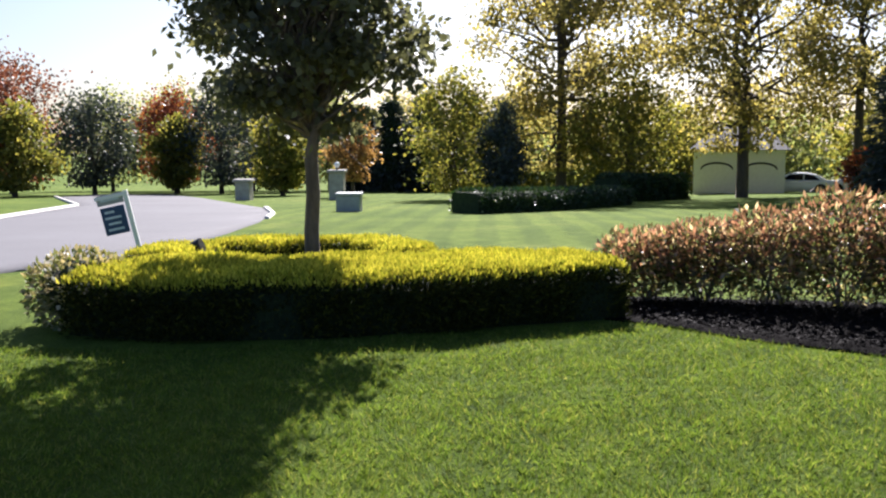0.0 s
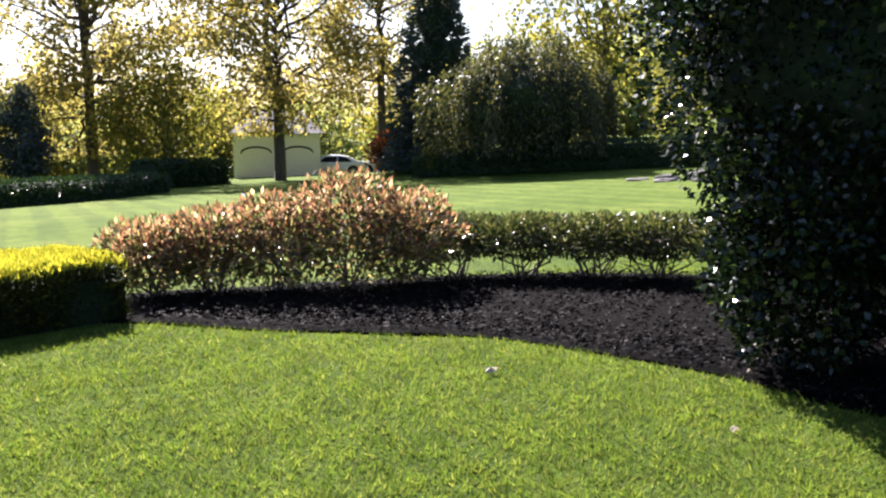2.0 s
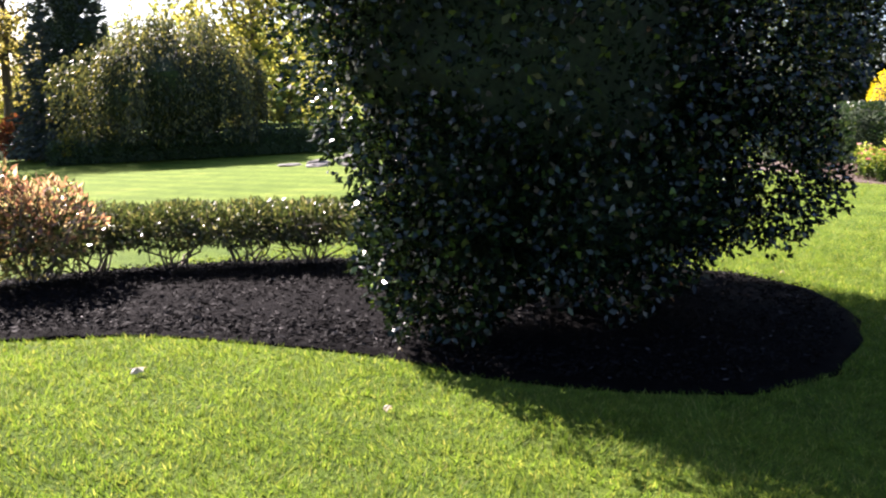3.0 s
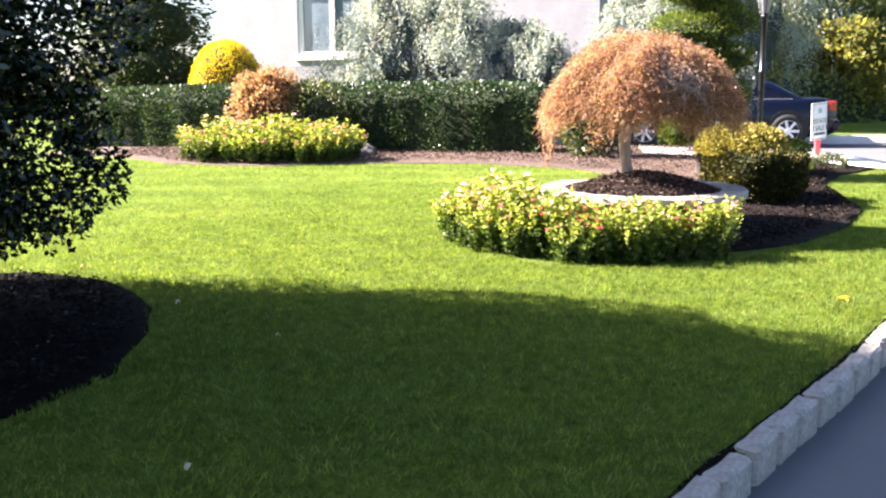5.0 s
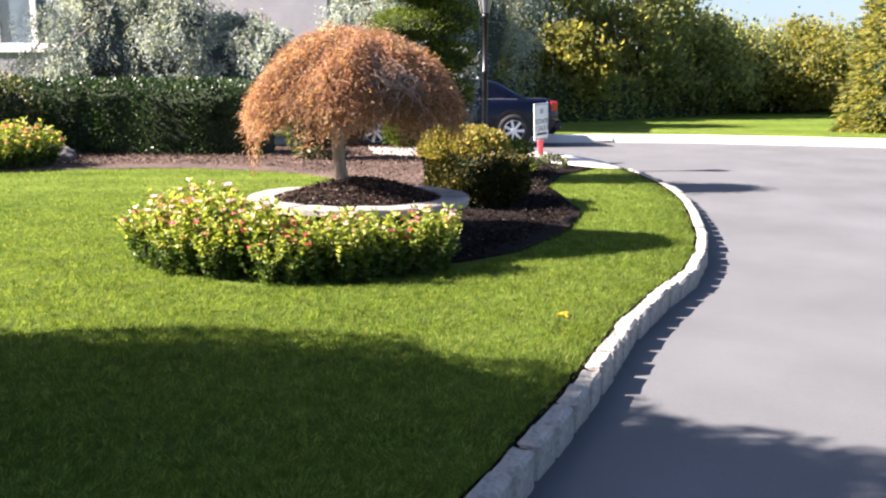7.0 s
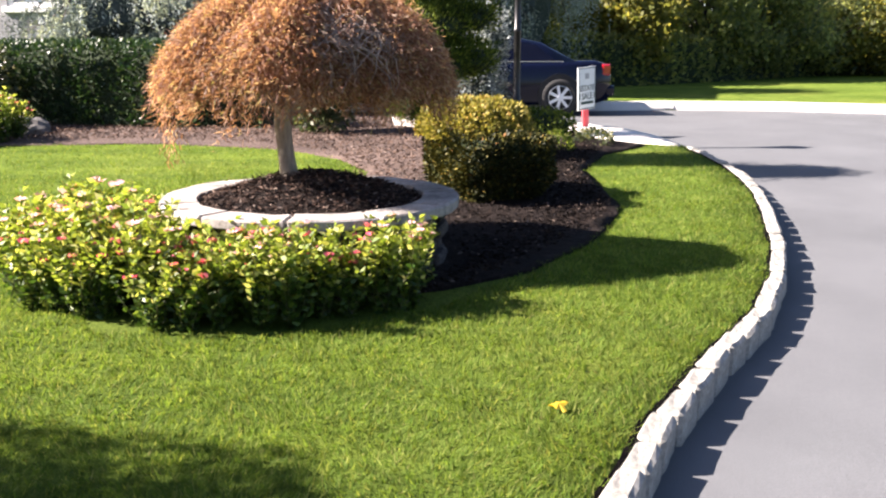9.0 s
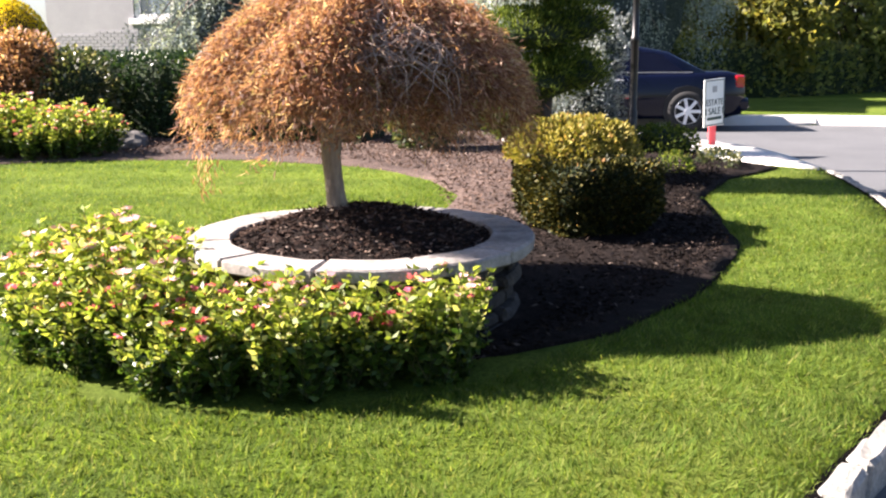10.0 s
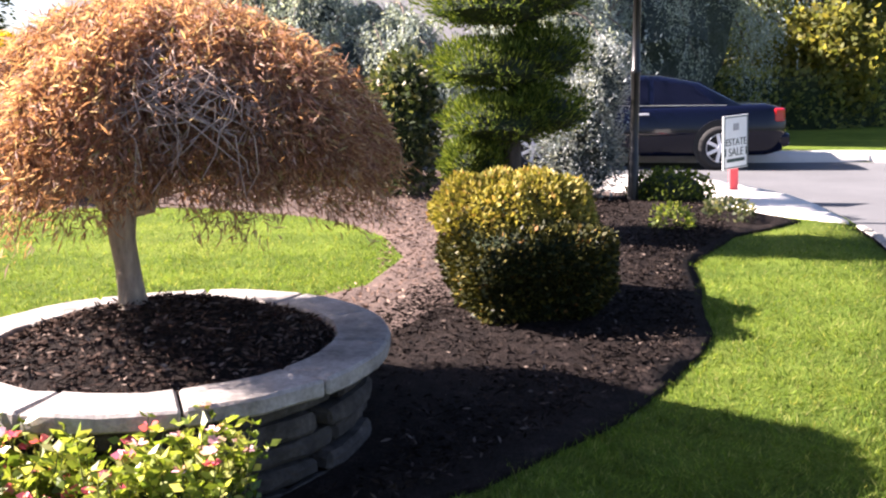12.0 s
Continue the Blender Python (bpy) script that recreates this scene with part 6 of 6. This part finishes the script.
M_DRYLEAF = leaf_mat("dry_leaf", [(0.0, (0.36, 0.3, 0.2)), (1.0, (0.46, 0.4, 0.3))], 0.2)
M_YELLEAF = leaf_mat("yellow_fallen_leaf", [(0.0, (0.65, 0.45, 0.02)), (1.0, (0.7, 0.5, 0.03))], 0.2)
fallen_leaf(3.74, 5.66, M_DRYLEAF, 0.042, 1, "pale dry leaf lying on the lawn")
fallen_leaf(8.34, -0.89, M_YELLEAF, 0.04, 2, "yellow leaf lying on the lawn")
for i in range(9):
    fallen_leaf(rng.uniform(2, 9), rng.uniform(2.2, 6.2), M_DRYLEAF, rng.uniform(0.015, 0.026), 3 + i, "small pale dry leaf lying on the lawn")


# ---- kerb stones ----
def kerb():
    ob = tagged(thing("kerb", 0, 0, 0, "row of rough granite block kerb stones", "kerb"), kind="structure")
    pts = [np.array((x, K(x) - 0.0)) for x in np.arange(-3, 16.2, 0.05)]
    d = np.r_[0, np.cumsum([np.linalg.norm(b2 - a) for a, b2 in zip(pts, pts[1:])])]
    pts = np.array(pts)
    u = 0.0
    meshes = []
    for i in range(6):
        bm = box(-0.125, -0.05, -0.2, 0.125, 0.05, 0.025)
        bmesh.ops.subdivide_edges(bm, edges=bm.edges[:], cuts=1, use_grid_fill=True)
        bmesh.ops.bevel(bm, geom=[e for e in bm.edges if len(e.link_faces) == 2 and e.calc_face_angle(0) > 1.0], offset=0.016, segments=1, affect="EDGES")
        for v in bm.verts:
            v.co += noise.noise_vector(v.co * 9 + Vector((i * 7, 0, 0))) * 0.02
        me = bpy.data.meshes.new("kerb_block")
        bm.to_mesh(me)
        bm.free()
        me.materials.append(M_KERB)
        meshes.append(me)
    while u < d[-1]:
        ln = rng.uniform(0.93, 1.1)
        x, y = np.interp(u, d, pts[:, 0]), np.interp(u, d, pts[:, 1])
        x2, y2 = np.interp(u + 0.05, d, pts[:, 0]), np.interp(u + 0.05, d, pts[:, 1])
        b = new("kerb_block", meshes[rng.integers(0, 6)])
        b.parent = ob
        b.matrix_local = pose(x, y, H(x, y) + rng.uniform(-0.01, 0.008), rng.uniform(-2, 2), rng.uniform(-2, 2), math.degrees(math.atan2(y2 - y, x2 - x))) @ Matrix.Diagonal((ln, 1, 1, 1))
        u += 0.276 * ln


kerb()


def soil_edge():
    """Narrow near-black strip between the lawn and the kerb stones."""
    V, Fq = [], []
    xx = np.arange(-3, 16.3, 0.1)
    for x in xx:
        nx, ny = -(K(x + 0.1) - K(x - 0.1)) / 0.2, 1.0
        ln = math.hypot(nx, ny)
        for o, up in ((0.03, 0.006), (0.055, 0.008), (0.078 + 0.022 * noise.noise(Vector((x * 3, 0, 0))), 0.006)):
            px, py = x + nx / ln * o, K(x) + ny / ln * o
            V.append((px, py, H(px, py) + up))
    for i in range(len(xx) - 1):
        for j in range(2):
            a = i * 3 + j
            Fq.append((a, a + 3, a + 4, a + 1))
    tagged(mesh_part("soil_edge", np_mesh("soil_edge", V, Fq), M_MULCH, None), "narrow dark strip along the kerb", "soil", kind="structure")


soil_edge()


# ---- grass blades ----
def grass():
    BED1 = [(1.9, 8.15), (2.06, 8.03), (3.12, 7.14), (4.13, 6.5), (4.5, 5.9), (4.88, 5.05), (5.02, 4.29), (5.32, 3.66), (5.7, 3.25), (6.35, 3.1), (7.18, 3.27), (7.9, 3.65), (8.56, 4.22), (8.75, 5.0), (8.3, 6.2), (7.2, 7.6), (6.0, 8.6), (4.6, 9.2), (2.2, 9.6)]
    BED2 = [(11.9, 2.0), (10.7, 1.75), (9.55, 1.2), (9.4, 0.3), (9.9, -0.55), (10.58, -1.1), (11.2, -1.6), (11.97, -2.02), (12.62, -2.22), (13.6, -2.27), (14.4, -2.3), (15.5, -2.8), (16.3, -3.5), (18.1, -2.7), (21, -0.5), (22.5, 11), (20, 11.5), (18.5, 9.2), (16.6, 7.2), (16.3, 5.5), (16.8, 4.15), (16.85, 2.4), (16.3, 1.0), (15.4, 0.2), (14.5, -0.12), (13.6, -0.05), (12.6, 0.7)]

    def inside(poly, X, Y):
        r = np.zeros(len(X), bool)
        for (x1, y1), (x2, y2) in zip(poly, poly[1:] + poly[:1]):
            hit = ((y1 > Y) != (y2 > Y)) & (X < (x2 - x1) * (Y - y1) / (y2 - y1 + 1e-12) + x1)
            r ^= hit
        return r
    n = 2100000
    X = rng.uniform(-3.5, 17, n)
    Y = rng.uniform(-4, 9, n)
    kx = np.interp(X, KX, KY)
    near = np.minimum(np.hypot(X - 1.4, Y - 1.0), np.hypot(X - 6, Y + 0.8))
    ok = (Y > kx + 0.08) & ~inside(BED1, X, Y) & ~inside(BED2, X, Y) & (rng.random(n) < np.clip(1.25 - near * 0.12, 0.1, 1)) & ~((X < 2.2) & (Y > 7.3 + 0.35 * np.clip(X, -1, 3)))
    X, Y = X[ok], Y[ok]
    Z = np.array([H(x, y) for x, y in zip(X, Y)]) - 0.004
    m = len(X)
    a = rng.random(m) * 2 * np.pi
    tuft = np.sin(37 * X + 3 * np.sin(23 * Y)) * np.sin(41 * Y + 3 * np.sin(19 * X))
    hh = rng.uniform(0.016, 0.038, m) * (1 + 0.4 * tuft)
    lean = rng.normal(size=(m, 2)) * 0.02 + 0.012 * np.column_stack([np.sin(9 * X + 5 * Y), np.sin(8 * Y - 6 * X)])
    w = rng.uniform(0.0022, 0.004, m) * (1 + 0.06 * near[ok])
    P = np.column_stack([X, Y, Z])
    S = np.column_stack([np.cos(a) * w, np.sin(a) * w, np.zeros(m)])
    T = P + np.column_stack([lean, hh])
    V = np.stack([P - S, P + S, T], 1).reshape(-1, 3)
    me = np_mesh("grass_blades", V, np.arange(3 * m).reshape(m, 3))
    tagged(mesh_part("grass_blades", me, M_BLADE, None), "short mown green grass blades of the lawn", "grass", kind="stuff")


grass()


def mulch_chips():
    def put(label, X, Y, mat):
        m = len(X)
        P = np.column_stack([X, Y, np.array([H(x, y) for x, y in zip(X, Y)]) + np.where(X > 9, 0.05, 0.035) + rng.random(m) * 0.03])
        A = rng.normal(size=(m, 3)) * np.array([1, 1, 0.3])
        V, Fq = leaf_arrays(P, A, 0.045, 0.013, 0.2)
        tagged(mesh_part("mulch_chips", np_mesh("mulch_chips", V, Fq), mat, None), label, "mulch", kind="stuff")
    n = 42000
    X = rng.uniform(9.9, 17.5, n)
    Y = rng.uniform(-3.2, 1.0, n)
    X2, Y2 = rng.uniform(2.2, 8.6, n), rng.uniform(3.2, 9.4, n)
    ok = (Y > np.interp(X, [9.9, 10.6, 12, 12.6, 14.4, 15.5, 17.5], [-0.4, -1.05, -1.95, -2.15, -2.25, -2.75, -2.9])) & (Y < np.interp(X, [10.0, 10.7, 11.6, 12.4, 13.5, 15.2, 17.5], [0.2, 0.3, 0.2, -0.15, -0.5, -1.0, -1.5])) & (np.hypot(X - 10.9, Y - 0.2) > 0.95)
    ok2 = (Y2 > np.interp(X2, [2.06, 3.12, 4.13, 4.9, 5.02, 5.32, 5.7, 6.35, 7.18, 7.9, 8.6], [8.1, 7.25, 6.6, 5.1, 4.4, 3.8, 3.35, 3.2, 3.4, 3.75, 4.4])) & (Y2 < np.interp(X2, [2, 4.6, 6, 7.2, 8.6], [9.5, 9.1, 8.5, 7.5, 5.2]))
    put("scattered dark bark chips around the planter", X[ok], Y[ok], M_CHIP)
    put("scattered bark chips with shrub shade in their colour", X2[ok2], Y2[ok2], M_CHIPF)
    X, Y = rng.uniform(10.6, 20.5, 60000), rng.uniform(-1.6, 9.5, 60000)
    edge = np.interp(Y, [-1.6, -0.1, 0.2, 1.0, 2.4, 4.15, 5.5, 7.2, 9.5], [12.6, 13.6, 15.5, 16.4, 17.0, 16.95, 16.45, 16.75, 18.8])
    ok = (((X > edge) & (Y > -0.1)) | ((Y > np.interp(X, [10.7, 11.6, 12.4, 13.5, 15.2, 20.5], [0.3, 0.2, -0.15, -0.5, -1.0, -1.6])) & (Y < np.interp(X, [12.3, 12.6, 13.6, 14.5, 15.4], [1.0, 0.6, -0.15, -0.2, 0.1])))) & (np.hypot(X - 10.9, Y - 0.2) > 0.95)
    put("scattered brown bark chips on the mulch bed", X[ok], Y[ok], M_CHIPB)


mulch_chips()
